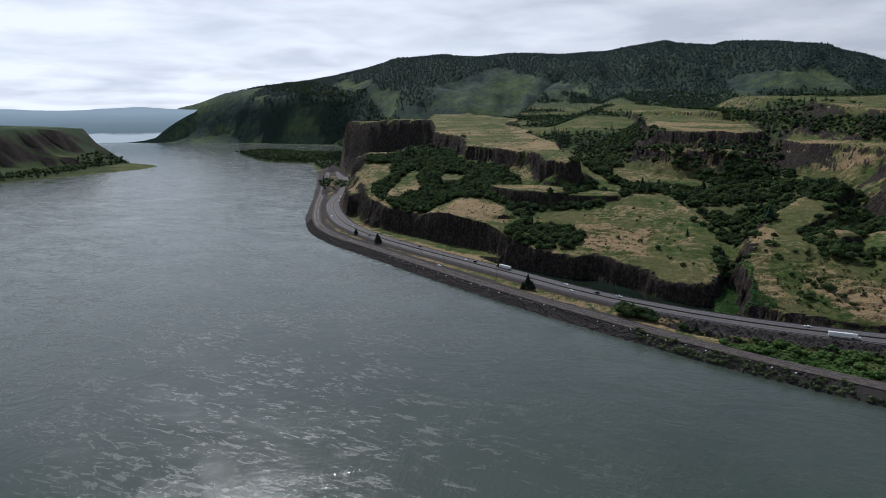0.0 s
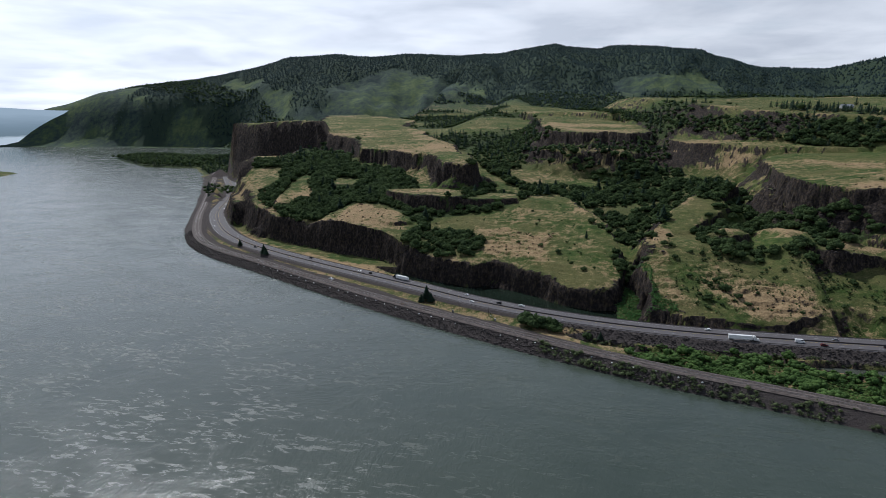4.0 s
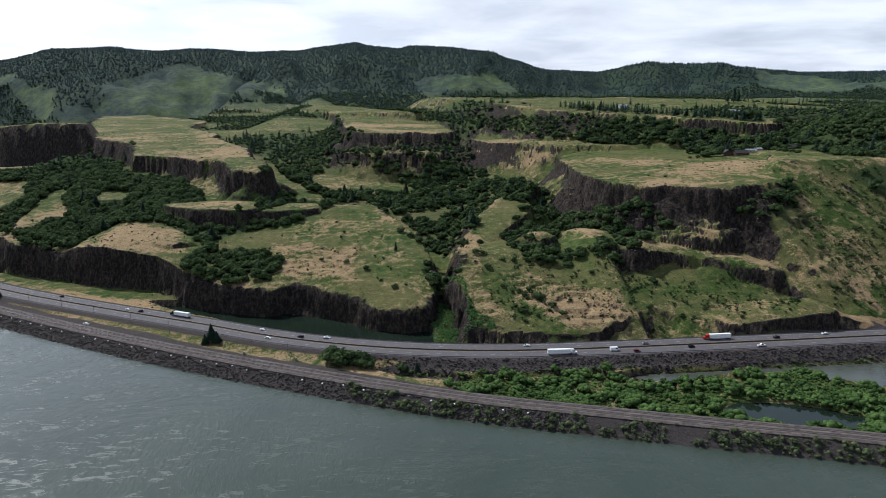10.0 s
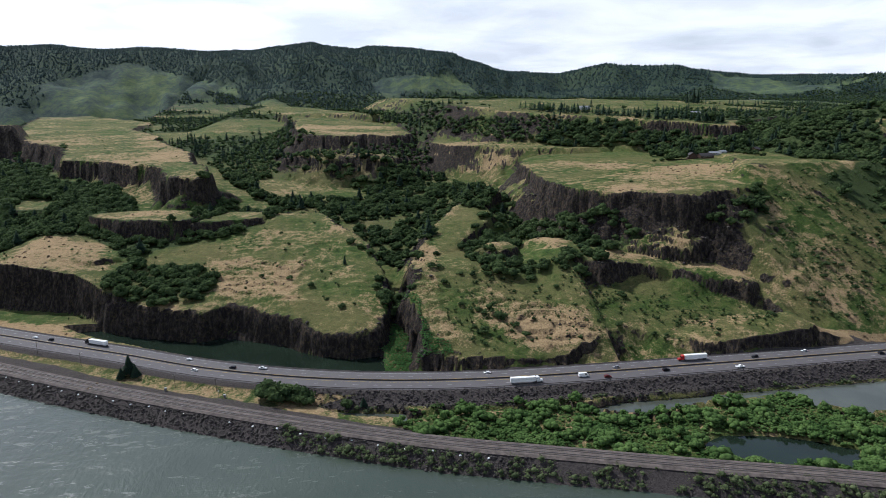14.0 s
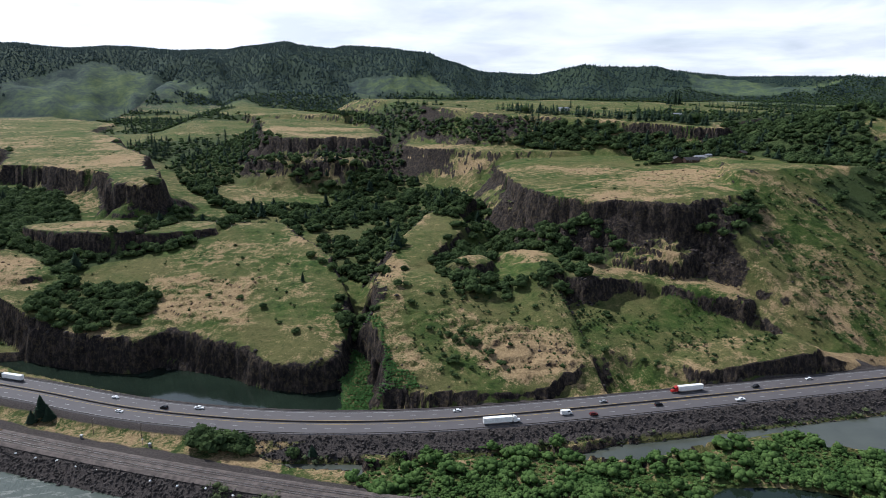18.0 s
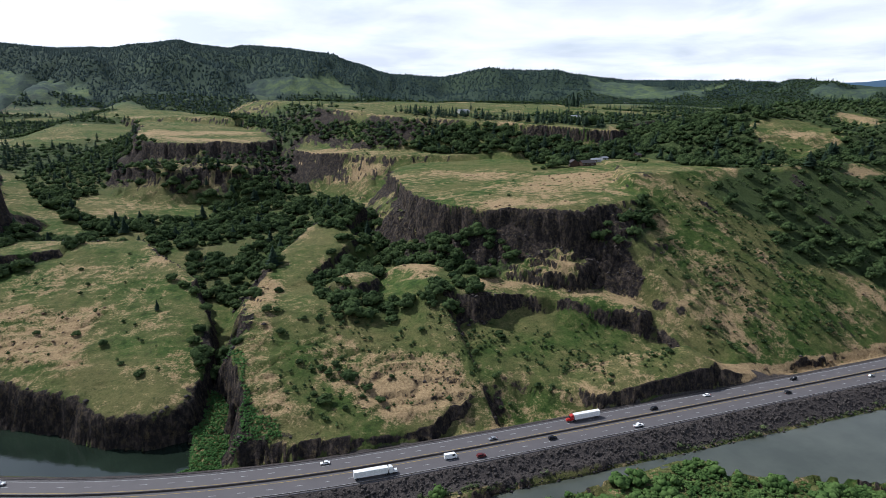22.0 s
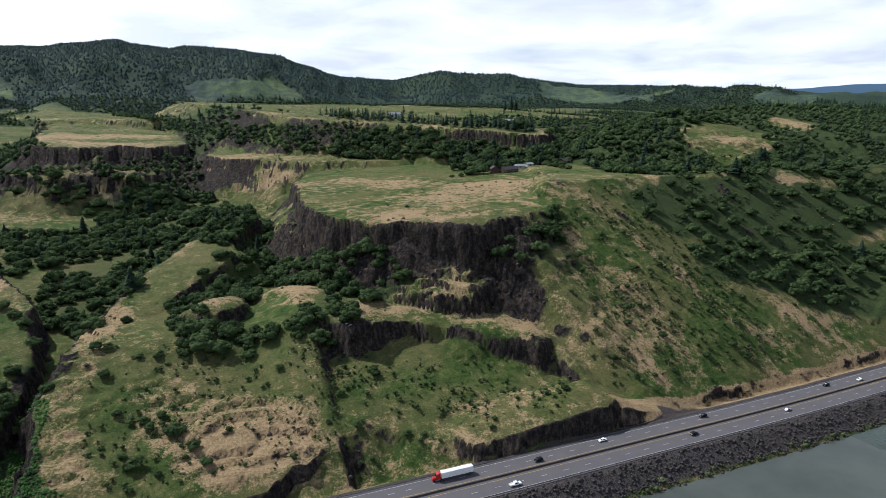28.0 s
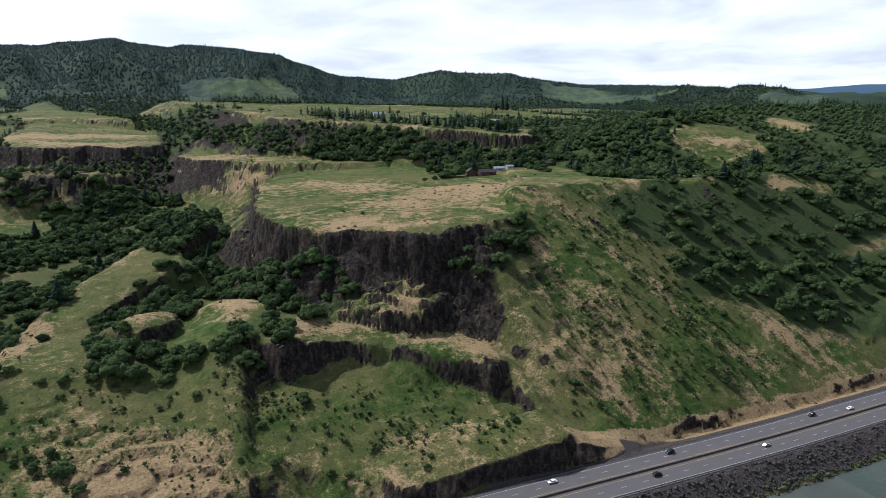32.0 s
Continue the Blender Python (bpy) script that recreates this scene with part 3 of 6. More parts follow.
    # fine relief
    z = z + smooth(2, 25, road_d) * smooth(1, 12, rail_d) * smooth(0.5, 8, z) * (0.9 * fbm(x, y, 14, 3) + 1.4 * warp)
    # spurs and gullies that run down the eastern face
    down = fbm(x + 0.45 * y, 0.16 * y, 62, 4, 0.6)
    z = z + 11 * (0.30 - np.abs(down)) * smooth(335, 390, x) * smooth(308, 350, y) * (1 - smooth(480, 600, y)) * (1 - smooth(900, 1200, x))
    # banks of road and railway
    road = 8.0 - 0.62 * np.clip(road_d - 15.5, 0, None)
    rail = 7.0 - 0.62 * np.clip(rail_d - 5.2, 0, None)
    z = np.where(road_d < 17, np.minimum(z, 8.0), z)
    z = np.where(road_d < 24, np.minimum(z, 8.0 + np.clip(road_d - 17, 0, None) * 6), z)
    z = np.where(rail_d < 8, np.minimum(z, 7.0), z)
    return np.maximum(z, np.maximum(road, rail) + 0.25 * teeth * smooth(15, 18, road_d) * smooth(5, 7, rail_d))


ROAD_LINE, RAIL_LINE = spline(ROAD, 14), spline(RAIL, 14)
STRIP = RAIL + ROAD[::-1]
ISLAND = [(-8, 238), (6, 250), (40, 252), (96, 247), (104, 236), (136, 220), (153, 225), (193, 234), (225, 238), (240, 234), (237, 219), (252, 205), (274, 202), (330, 165), (420, 130), (700, 60), (700, 10), (400, 88), (240, 136), (180, 156), (130, 172), (75, 191), (10, 214)]


def grown(start, stop, step, rate):
    """Places from start to stop whose steps grow."""
    out, at = [], start
    while (at < stop) == (start < stop):
        step *= rate
        at += step if start < stop else -step
        out.append(at)
    return out


def mesh_from(name, verts, faces, material, smooth_shade=True):
    mesh = bpy.data.meshes.new(name)
    mesh.from_pydata(verts, [], faces)
    mesh.materials.append(material)
    if smooth_shade:
        mesh.shade_smooth()
    return mesh


GX = np.array(grown(-430, -5600, 2.1, 1.034)[::-1] + list(np.arange(-430, 531, 2.1)) + grown(531, 5200, 2.1, 1.036))
GY = np.array(grown(120, -4000, 2.0, 1.25)[::-1] + list(np.arange(120, 640, 2.0)) + grown(640, 5000, 2.0, 1.018))
XX, YY = np.meshgrid(GX, GY)
ZZ = height(XX, YY)


def grid_faces(nx, ny):
    i = np.arange(nx - 1)[None, :] + nx * np.arange(ny - 1)[:, None]
    return np.stack([i, i + 1, i + 1 + nx, i + nx], -1).reshape(-1, 4)


def grid_mesh(name, x, y, z, material):
    """A sheet of quads over arrays of one shape."""
    ny, nx = x.shape
    mesh = bpy.data.meshes.new(name)
    faces = grid_faces(nx, ny)
    mesh.vertices.add(nx * ny)
    mesh.vertices.foreach_set("co", np.stack([x, y, z], -1).astype(np.float32).ravel())
    mesh.loops.add(faces.size)
    mesh.loops.foreach_set("vertex_index", faces.astype(np.int32).ravel())
    mesh.polygons.add(len(faces))
    mesh.polygons.foreach_set("loop_start", np.arange(0, faces.size, 4, dtype=np.int32))
    mesh.update(calc_edges=True)
    mesh.materials.append(material)
    mesh.shade_smooth()
    return mesh


def steepness(z):
    gy, gx = np.gradient(z, GY, GX)
    return np.hypot(gx, gy)


def box_blur(z, k):
    """The mean over a square of 2k + 1 steps."""
    for axis in (0, 1):
        pad = [(k + 1, k) if a == axis else (0, 0) for a in (0, 1)]
        c = np.cumsum(np.pad(z, pad, mode="edge"), axis=axis)
        n = z.shape[axis]
        z = (np.take(c, range(2 * k + 1, 2 * k + 1 + n), axis) - np.take(c, range(n), axis)) / (2 * k + 1)
    return z


STEEP = steepness(ZZ)
CONVEX = ZZ - box_blur(ZZ, 6)
OPEN_TOPS = [BENCHES[k][0] for k in ("great_bench", "ranch_bench", "north_shelf", "ochre_bench", "mid_step", "small_step", "far_shelf", "point_top", "point_step", "west_step", "inner_step", "centre_bench", "headland")]
LAND_D = np.maximum(signed(XX, YY, SHORE, 9000), signed(XX, YY, FAR_BANK, 9000))
ROAD_D, RAIL_D = line_distance(XX, YY, ROAD_LINE)[0], line_distance(XX, YY, RAIL_LINE)[0]


# Stands of trees: outline, metres between trees, share of firs.
WOODS = {
    "lagoon_oaks": ([(-236, 420), (-244, 487), (-225, 508), (-167, 492), (-147, 455), (-152, 424), (-184, 418)], 8.8, 0.0),
    "west_slope": ([(-690, 1000), (-640, 860), (-520, 690), (-455, 592), (-372, 548), (-345, 600), (-270, 560), (-245, 520), (-215, 545), (-130, 585), (-108, 640), (-120, 720), (-185, 690), (-205, 640), (-260, 665), (-340, 790), (-430, 830), (-460, 900), (-520, 1060), (-640, 1200)], 7.8, 0.02),
    "west_bank": ([(-560, 720), (-500, 630), (-400, 540), (-360, 560), (-400, 600), (-480, 720)], 9.2, 0.0),
    "valley": ([(-257, 979), (-200, 1300), (-163, 1480), (-57, 1400), (98, 1109), (111, 894), (165, 781), (160, 605), (123, 640), (76, 640), (44, 583), (14, 516), (-14, 534), (-60, 630), (-110, 660), (-144, 757), (-190, 830), (-215, 900)], 9.6, 0.10),
    "canyon": ([(-4, 440), (24, 440), (16, 392), (-1, 386)], 5.0, 0.1),
    "canyon_side": ([(8, 525), (46, 570), (60, 610), (110, 640), (165, 640), (170, 560), (140, 560), (90, 600), (60, 575), (56, 520), (30, 470)], 9.4, 0.06),
    "knob_oaks": ([(70, 491), (96, 560), (130, 562), (139, 491), (98, 457), (100, 436), (142, 409), (150, 430), (146, 482), (147, 553), (188, 499), (230, 452), (218, 440), (180, 420), (190, 396), (159, 388), (135, 393), (103, 397), (81, 407), (71, 445)], 9.2, 0.0),
    "under_cliff": ([(147, 590), (165, 530), (191, 495), (235, 446), (250, 430), (200, 430), (168, 480), (140, 530)], 7.4, 0.0),
    "under_band": ([(300, 425), (340, 445), (360, 462), (345, 425), (300, 405), (262, 412)], 7.8, 0.0),
    "east_belt": ([(455, 415), (577, 412), (700, 400), (1000, 440), (1000, 375), (700, 352), (585, 336), (530, 348), (488, 372), (446, 385)], 10.4, 0.02),
    "east_upper": ([(540, 780), (530, 690), (500, 590), (484, 520), (560, 500), (600, 478), (653, 500), (727, 480), (1000, 560), (1500, 800), (1514, 1000), (1138, 1039), (848, 990), (640, 880)], 11.0, 0.05),
    "east_gully": ([(560, 470), (600, 440), (640, 420), (760, 440), (1000, 500), (1000, 560), (760, 480), (653, 470), (600, 470)], 9.0, 0.0),
    "scarp": ([(-40, 1700), (60, 1500), (110, 1250), (160, 1130), (235, 1030), (290, 945), (390, 862), (460, 788), (505, 738), (560, 770), (600, 745), (545, 690), (500, 690), (440, 745), (380, 800), (290, 850), (220, 940), (170, 1040), (110, 1180), (60, 1350), (-60, 1700)], 8.0, 0.12),
    "east_trees": ([(430, 470), (520, 500), (700, 470), (900, 520), (900, 430), (640, 412), (545, 402), (455, 425)], 13.49, 0.0),
    "ranch_windbreak": ([(370, 700), (440, 700), (500, 705), (540, 690), (545, 720), (450, 735), (380, 730)], 8.5, 0.25),
    "rim_firs": ([(300, 1100), (320, 985), (410, 900), (480, 830), (515, 765), (560, 820), (520, 930), (430, 1020), (340, 1130)], 15.5, 0.95),
    "spit_trees": ([(-2040, 2128), (-1770, 1896), (-1536, 1712), (-1330, 1700), (-1400, 2110), (-1640, 2150), (-1900, 2235)], 14.0, 0.25),
    "bank_trees": ([(-1750, 860), (-1740, 960), (-1790, 1130), (-1880, 1320), (-1950, 1480), (-2020, 1450), (-1900, 1150), (-1850, 900)], 17.0, 0.3),
    "town_trees": ([(-1330, 1730), (-1450, 2300), (-1985, 2960), (-2772, 3430), (-3500, 3790), (-3300, 3950), (-1900, 3200), (-1200, 2400), (-1130, 1700)], 19.0, 0.4),
}
CLEARINGS = [[(92, 442), (96, 474), (120, 474), (124, 452), (108, 440)], [(143, 440), (142, 482), (162, 490), (170, 460), (158, 428)], [(88, 2946), (397, 2850), (362, 2739), (107, 2810)], [(1886, 3074), (2510, 2700), (1899, 2415), (1700, 2700)], [(470, 1200), (540, 1090), (740, 1040), (940, 1100), (990, 1220), (900, 1340), (700, 1370), (520, 1330)], [(560, 1700), (900, 1640), (1250, 1700), (1200, 1770), (880, 1720), (600, 1790)], [(200, 2100), (700, 2030), (760, 2120), (260, 2200)], [(1150, 1350), (1500, 1300), (1560, 1370), (1200, 1430)], [(330, 1480), (480, 1440), (520, 1560), (400, 1620)], [(-168, 885), (-80, 878), (-27, 848), (-36, 798), (-118, 774), (-160, 815)], [(-60, 640), (-30, 660), (-20, 600), (-40, 590)], [(60, 560), (100, 620), (85, 640), (48, 590)], [(-100, 1010), (-20, 1000), (-10, 960), (-90, 965)], [(640, 560), (760, 600), (740, 640), (650, 610)], [(860, 640), (1000, 700), (960, 760), (850, 700)], [(560, 520), (610, 500), (620, 540), (570, 560)], [(-150, 850), (-100, 870), (-40, 860), (0, 830), (-10, 780), (-60, 760), (-130, 790)], [(-120, 700), (-70, 720), (-60, 690), (-110, 670)], [(640, 610), (720, 590), (800, 620), (780, 700), (680, 690)], [(38, 468), (60, 462), (112, 548), (92, 560)]]
# Thin scrub on open slopes: outline, metres between bushes.
SCRUB = {
    "east_face": ([(345, 490), (470, 506), (560, 470), (640, 420), (488, 368), (519, 336), (439, 315), (330, 308), (345, 384)], 5.2),
    "shelf_face": ([(80, 410), (159, 380), (274, 315), (287, 304), (212, 303), (150, 306), (60, 306), (40, 330), (40, 440)], 5.6),
    "under_ridge": ([(140, 395), (200, 386), (262, 368), (284, 335), (288, 312), (210, 322), (150, 340)], 4.6),
    "west_bench": ([(-500, 640), (-385, 520), (-262, 450), (-140, 430), (-20, 370), (-10, 440), (-60, 600), (-200, 560), (-330, 600)], 17.0),
    "east_low": ([(318, 318), (345, 440), (440, 470), (560, 470), (660, 400), (560, 345), (440, 322)], 7.0),
    "east_top": ([(470, 506), (520, 620), (640, 610), (760, 560), (720, 440), (640, 420), (560, 470)], 7.5),
    "ranch_top": ([(190, 640), (200, 540), (250, 490), (340, 500), (460, 520), (520, 640), (430, 640), (250, 740)], 42.0),
    "great_top": ([(-900, 1400), (-500, 1040), (-330, 780), (-250, 680), (-210, 670), (-240, 850), (-270, 1050), (-320, 1500)], 40.0),
    "north_top": ([(125, 940), (210, 870), (300, 775), (500, 810), (480, 950), (330, 1130), (170, 1100)], 24.0),
    "knoll_top": ([(500, 1050), (900, 1020), (1000, 1300), (600, 1400)], 45.0),
}
STRAW = [
    ([(-345, 462), (-300, 452), (-255, 440), (-240, 418), (-262, 408), (-335, 446)], 0.95),
    # eastern face: straw that also makes up in colour for weak sunlight
    ([(312, 322), (345, 470), (470, 500), (640, 430), (560, 332), (430, 314)], 0.29),
    ([(-160, 510), (-129, 510), (-91, 490), (-62, 491), (-81, 446), (-59, 397), (-83, 403), (-105, 425), (-147, 421), (-147, 458)], 0.74),
    ([(-52, 447), (4, 512), (-4, 418), (-12, 365), (-40, 372), (-62, 389)], 0.42),
    ([(58, 390), (79, 390), (98, 371), (124, 357), (150, 340), (143, 316), (124, 302), (95, 300), (72, 324), (54, 350)], 0.80),
    ([(40, 570), (53, 478), (34, 419), (32, 388), (44, 349), (54, 313), (30, 306), (22, 348), (16, 400), (20, 519)], 0.66),
    ([(205, 318), (270, 312), (290, 322), (262, 330), (215, 336)], 0.48),
    ([(567, 473), (616, 482), (665, 460), (697, 414), (670, 400), (625, 427), (588, 444)], 0.66),
    ([(611, 709), (615, 637), (562, 596), (545, 610)], 0.66),
    ([(773, 618), (844, 637), (731, 525), (705, 540)], 0.66),
    ([(309, 402), (336, 406), (346, 386), (314, 384)], 0.62),
    ([(333, 362), (350, 345), (362, 328), (328, 327)], 0.58),
    ([(401, 379), (416, 364), (415, 346), (399, 351)], 0.55),
    ([(444, 348), (480, 339), (455, 326)], 0.60),
    ([(500, 350), (542, 340), (515, 327), (496, 340)], 0.60),
    ([(143, 440), (142, 482), (162, 490), (170, 460), (158, 428)], 0.70),
    ([(182, 700), (180, 540), (220, 475), (290, 438), (420, 490), (455, 505), (440, 570), (330, 640), (250, 720)], 0.52),
    ([(170, 402), (215, 400), (262, 378), (290, 345), (300, 380), (250, 420), (190, 430)], 0.80),
    ([(-135, 1160), (-40, 970), (45, 1005), (90, 1110), (60, 1300), (-120, 1300)], 0.50),
    ([(92, 476), (120, 474), (124, 452), (94, 440)], 0.62),
    ([(140, 500), (176, 490), (165, 430), (142, 460)], 0.40),
    ([(-352, 588), (-335, 600), (-260, 560), (-244, 498), (-281, 484), (-338, 505)], 0.70),
    ([(640, 480), (720, 430), (690, 398), (640, 418)], 0.62),
    ([(748, 620), (724, 520), (680, 512), (690, 560)], 0.62),
    ([(-315, 650), (-302, 602), (-212, 596), (-198, 645)], 0.50),
    ([(-178, 650), (-178, 598), (-124, 594), (-118, 640)], 0.45),
    ([(-590, 860), (-580, 785), (-525, 748), (-490, 790), (-400, 690), (-440, 600), (-480, 660)], 0.48),
    ([(-900, 1450), (-680, 1190), (-493, 1029), (-329, 768), (-251, 664), (-190, 655), (-240, 840), (-300, 1300)], 0.46),
    ([(112, 945), (215, 840), (290, 780), (300, 850), (170, 1000)], 0.45),
    ([(335, 312), (352, 306), (372, 350), (352, 420), (335, 400)], 0.40),
    ([(395, 330), (430, 330), (440, 390), (418, 420)], 0.42),
    ([(470, 350), (500, 325), (530, 335), (500, 365)], 0.50),
    ([(470, 530), (510, 560), (560, 540), (520, 510)], 0.60),
    ([(600, 500), (640, 505), (680, 480), (650, 465)], 0.62),
    ([(640, 640), (720, 660), (760, 620), (690, 600)], 0.45),
    ([(255, 452), (285, 446), (300, 456), (285, 470), (260, 466)], 0.95),
]


EDGE_NOISE = fbm(XX, YY, 16, 3, 0.6)


def within(x, y, outline, edge):
    """One inside an outline, falling to nothing over edge metres round it."""
    return smooth(-edge, edge, signed(x, y, outline, 40.0) + 0.8 * edge * EDGE_NOISE)


def cover():
    """Shares of straw, rock, bare gravel and wood on the ground."""
    spots = fbm(XX, YY, 60, 4, 0.6)
    dry = 0.20 + 0.18 * smooth(0.6, 2.4, CONVEX) + 0.50 * spots
    for outline, share in STRAW:
        dry = np.maximum(dry, (share + 0.55 * spots) * within(XX, YY, outline, 13))
    dry = np.where(LAND_D < 70, dry + 0.3 * ((ROAD_D < 45) & (XX < -40)), dry)
    dry = np.where((ROAD_D < 34) & (XX > 300) & (YY > 285), 0.85, dry)
    low_edge = np.where(XX < -1400, 0.30, np.where(YY > 900, 0.42, 0.85))
    rock = smooth(low_edge, low_edge + 0.6, STEEP + 0.3 * spots)
    broken = np.zeros_like(dry)
    for outline, _ in LEDGES:
        broken = np.maximum(broken, within(XX, YY, outline, 8))
    rock = np.maximum(rock, np.where(YY < 420, 0.5, 0.85) * broken * smooth(0.5, 0.95, STEEP + 0.3 * spots) * (1 - 0.6 * (YY > 750)))
    dry = np.maximum(dry, broken * (0.55 + 0.5 * spots))
    face = smooth(300, 340, XX) * (YY > 305) * (YY < 520) * (1 - smooth(700, 900, XX))
    dry = dry + face * 0.55 * fbm(XX + 0.35 * YY, YY * 0.22, 17, 4, 0.6)
    rock = np.maximum(rock, face * 0.75 * smooth(0.35, 0.6, fbm(XX + 0.35 * YY + 400, YY * 0.3, 15, 4, 0.65)))
    # grass and rubble break up all but the sheer faces
    rock = rock * (1 - (1 - smooth(2.2, 3.6, STEEP)) * smooth(-0.05, 0.25, fbm(XX + 70, YY, 15, 4, 0.65)) * (YY < 900) * (YY > 345) * 0.75)
    scree = box_blur(rock, 4) * (XX > -700) * (YY < 1400)
    rock = np.maximum(rock, smooth(0.15, 0.42, scree + 0.35 * fbm(XX, YY, 24, 4, 0.65)) * 0.9 * (YY > 300) * (STEEP > 0.25) * (1 - 0.55 * ((XX > 180) & (YY < 350))))
    bare = np.maximum(1 - smooth(15, 21, ROAD_D), 1 - smooth(6, 10, RAIL_D)) * (LAND_D > -15)
    bare = np.maximum(bare, (1 - smooth(22, 31, ROAD_D)) * (YY < 270) * (XX > -60))
    bare = np.maximum(bare, (1 - smooth(12, 19, RAIL_D + 5 * spots)) * (XX < 60))
    bare = np.maximum(bare, (1 - smooth(10, 14, LAND_D)) * (XX < 900) * (XX > -1100) * (YY < 1700))
    bare = np.maximum(bare, (1 - smooth(18, 27, ROAD_D + 9 * spots)) * (YY > 285) * (XX > 330) * 0.8)
    bare = bare * (1 - smooth(0.75, 1.1, STEEP) * (YY > 285))
    wood = np.zeros_like(dry)
    for outline, gap, _ in WOODS.values():
        wood = np.maximum(wood, within(XX, YY, outline, 9) * (0.45 if 8.1 < gap < 10 else 1.0))
    for outline in CLEARINGS:
        wood = wood * (1 - within(XX, YY, outline, 8))
    far = smooth(900, 1200, np.hypot(XX, YY)) * (LAND_D > 10)
    belts = 0.5 + 1.6 * fbm(XX, YY * 1.7, 380, 4, 0.55) + 0.35 * smooth(0.12, 0.4, STEEP)
    climb = smooth(2400, 3000, np.hypot(XX, YY))
    belts = belts * (1 - climb) + climb * smooth(0.0, 0.2, 0.50 * smooth(700, 1300, XX) + fbm(XX * 0.8, YY * 0.5, 420, 5, 0.62) + 0.5 * smooth(300, 460, ZZ) - 0.03 * (1 - smooth(-900, -200, XX)))
    wood = np.maximum(wood, far * np.clip(belts, 0, 1))
    for outline in CLEARINGS[2:]:
        wood = wood * (1 - within(XX, YY, outline, 12))
    for outline in OPEN_TOPS:
        wood = wood * (1 - 0.9 * smooth(-2, 8, signed(XX, YY, outline)))
    dry = np.where(climb > 0.5, np.minimum(dry, 0.3), dry)
    return np.clip(dry, 0, 1), rock * (1 - climb), np.clip(bare, 0, 1), np.clip(wood, 0, 1)


DRY, ROCK, BARE, WOOD = cover()
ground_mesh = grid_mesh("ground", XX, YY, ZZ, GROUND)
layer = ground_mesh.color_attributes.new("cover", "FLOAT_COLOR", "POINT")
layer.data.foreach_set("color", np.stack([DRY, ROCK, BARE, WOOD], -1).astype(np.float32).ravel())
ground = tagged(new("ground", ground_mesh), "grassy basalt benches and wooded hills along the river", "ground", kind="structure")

water_mesh = mesh_from("water", [(-5600, -4000, 0), (5200, -4000, 0), (5200, 5000, 0), (-5600, 5000, 0)], [(0, 1, 2, 3)], WATER)
water = tagged(new("water", water_mesh), "wide grey-green river with wind ripples and glints", "river", kind="structure")


def backdrop(name, first, last, top, wobble, stops, label):
    """A glowing sheet far behind the land, haze painted into its colours, from one bearing to another, to the left of
    +y; stops: heights and colours.
    """
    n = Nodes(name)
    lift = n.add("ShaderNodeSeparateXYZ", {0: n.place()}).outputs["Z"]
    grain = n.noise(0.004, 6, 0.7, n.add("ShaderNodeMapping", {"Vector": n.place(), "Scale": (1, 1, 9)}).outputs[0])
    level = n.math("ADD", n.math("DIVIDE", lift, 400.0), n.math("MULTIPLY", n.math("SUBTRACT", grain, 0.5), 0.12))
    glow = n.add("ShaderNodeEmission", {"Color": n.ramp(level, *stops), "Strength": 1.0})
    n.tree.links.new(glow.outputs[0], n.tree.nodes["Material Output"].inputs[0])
    b = np.radians(np.arange(first, last, 0.25))
    high = top + wobble * fbm(np.degrees(b) * 10, b * 0, 60, 4, 0.55)
    x, y = -40 - 4780 * np.sin(b), -200 + 4780 * np.cos(b)
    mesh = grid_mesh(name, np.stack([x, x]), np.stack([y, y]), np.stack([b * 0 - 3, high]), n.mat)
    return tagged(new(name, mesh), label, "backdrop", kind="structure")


# the pale foot is far water with the sky's shine painted in
backdrop("backdrop_west", 42.5, 80, 222, 22, ((0.135, (0.66, 0.74, 0.79)), (0.165, (0.22, 0.29, 0.33)), (0.30, (0.27, 0.35, 0.41)), (0.50, (0.44, 0.54, 0.62))), "backdrop of hills beyond the river's far reach, blue haze painted in")
backdrop("backdrop_east", -75, -42, 372, 26, ((0.5, (0.070, 0.115, 0.165)), (0.95, (0.095, 0.155, 0.235))), "backdrop of a ridge far beyond the eastern plain, blue haze painted in")


def pool(name, outline, material, label):
    """A sheet of still water a little above the river's level."""
    mesh = mesh_from(name, [(px, py, 0.06) for px, py in outline], [tuple(range(len(outline)))], material)
    return tagged(new(name, mesh), label, "water", kind="structure")


pool("water_lagoon", [(-275, 440), (-232, 404), (-180, 374), (-140, 350), (-101, 332), (-60, 314), (-25, 304), (0, 308), (0, 345), (-18, 372), (-80, 395), (-150, 422), (-232, 450)], STILL_WATER, "still dark lagoon below the cliff")
pool("water_channel", [(-62, 276), (-48, 244), (60, 226), (140, 212), (225, 208), (262, 188), (330, 160), (420, 140), (420, 264), (180, 257), (60, 258)], MURKY_WATER, "calm murky channel below the highway bank")
pool("water_pond", [(140, 192), (165, 205), (195, 202), (220, 192), (236, 176), (220, 154), (190, 158), (155, 168)], STILL_WATER, "small dark pond among willows")


def offsets(line):
    """Points of a line with their left-hand normals."""
    out = []
    for k, (x, y) in enumerate(line):
        a, b = line[max(k - 1, 0)], line[min(k + 1, len(line) - 1)]
        dx, dy = b[0] - a[0], b[1] - a[1]
        n = math.hypot(dx, dy)
        out.append((x, y, -dy / n, dx / n))
    return out


ROAD_FINE, RAIL_FINE = spline(ROAD, 4), spline(RAIL, 4)


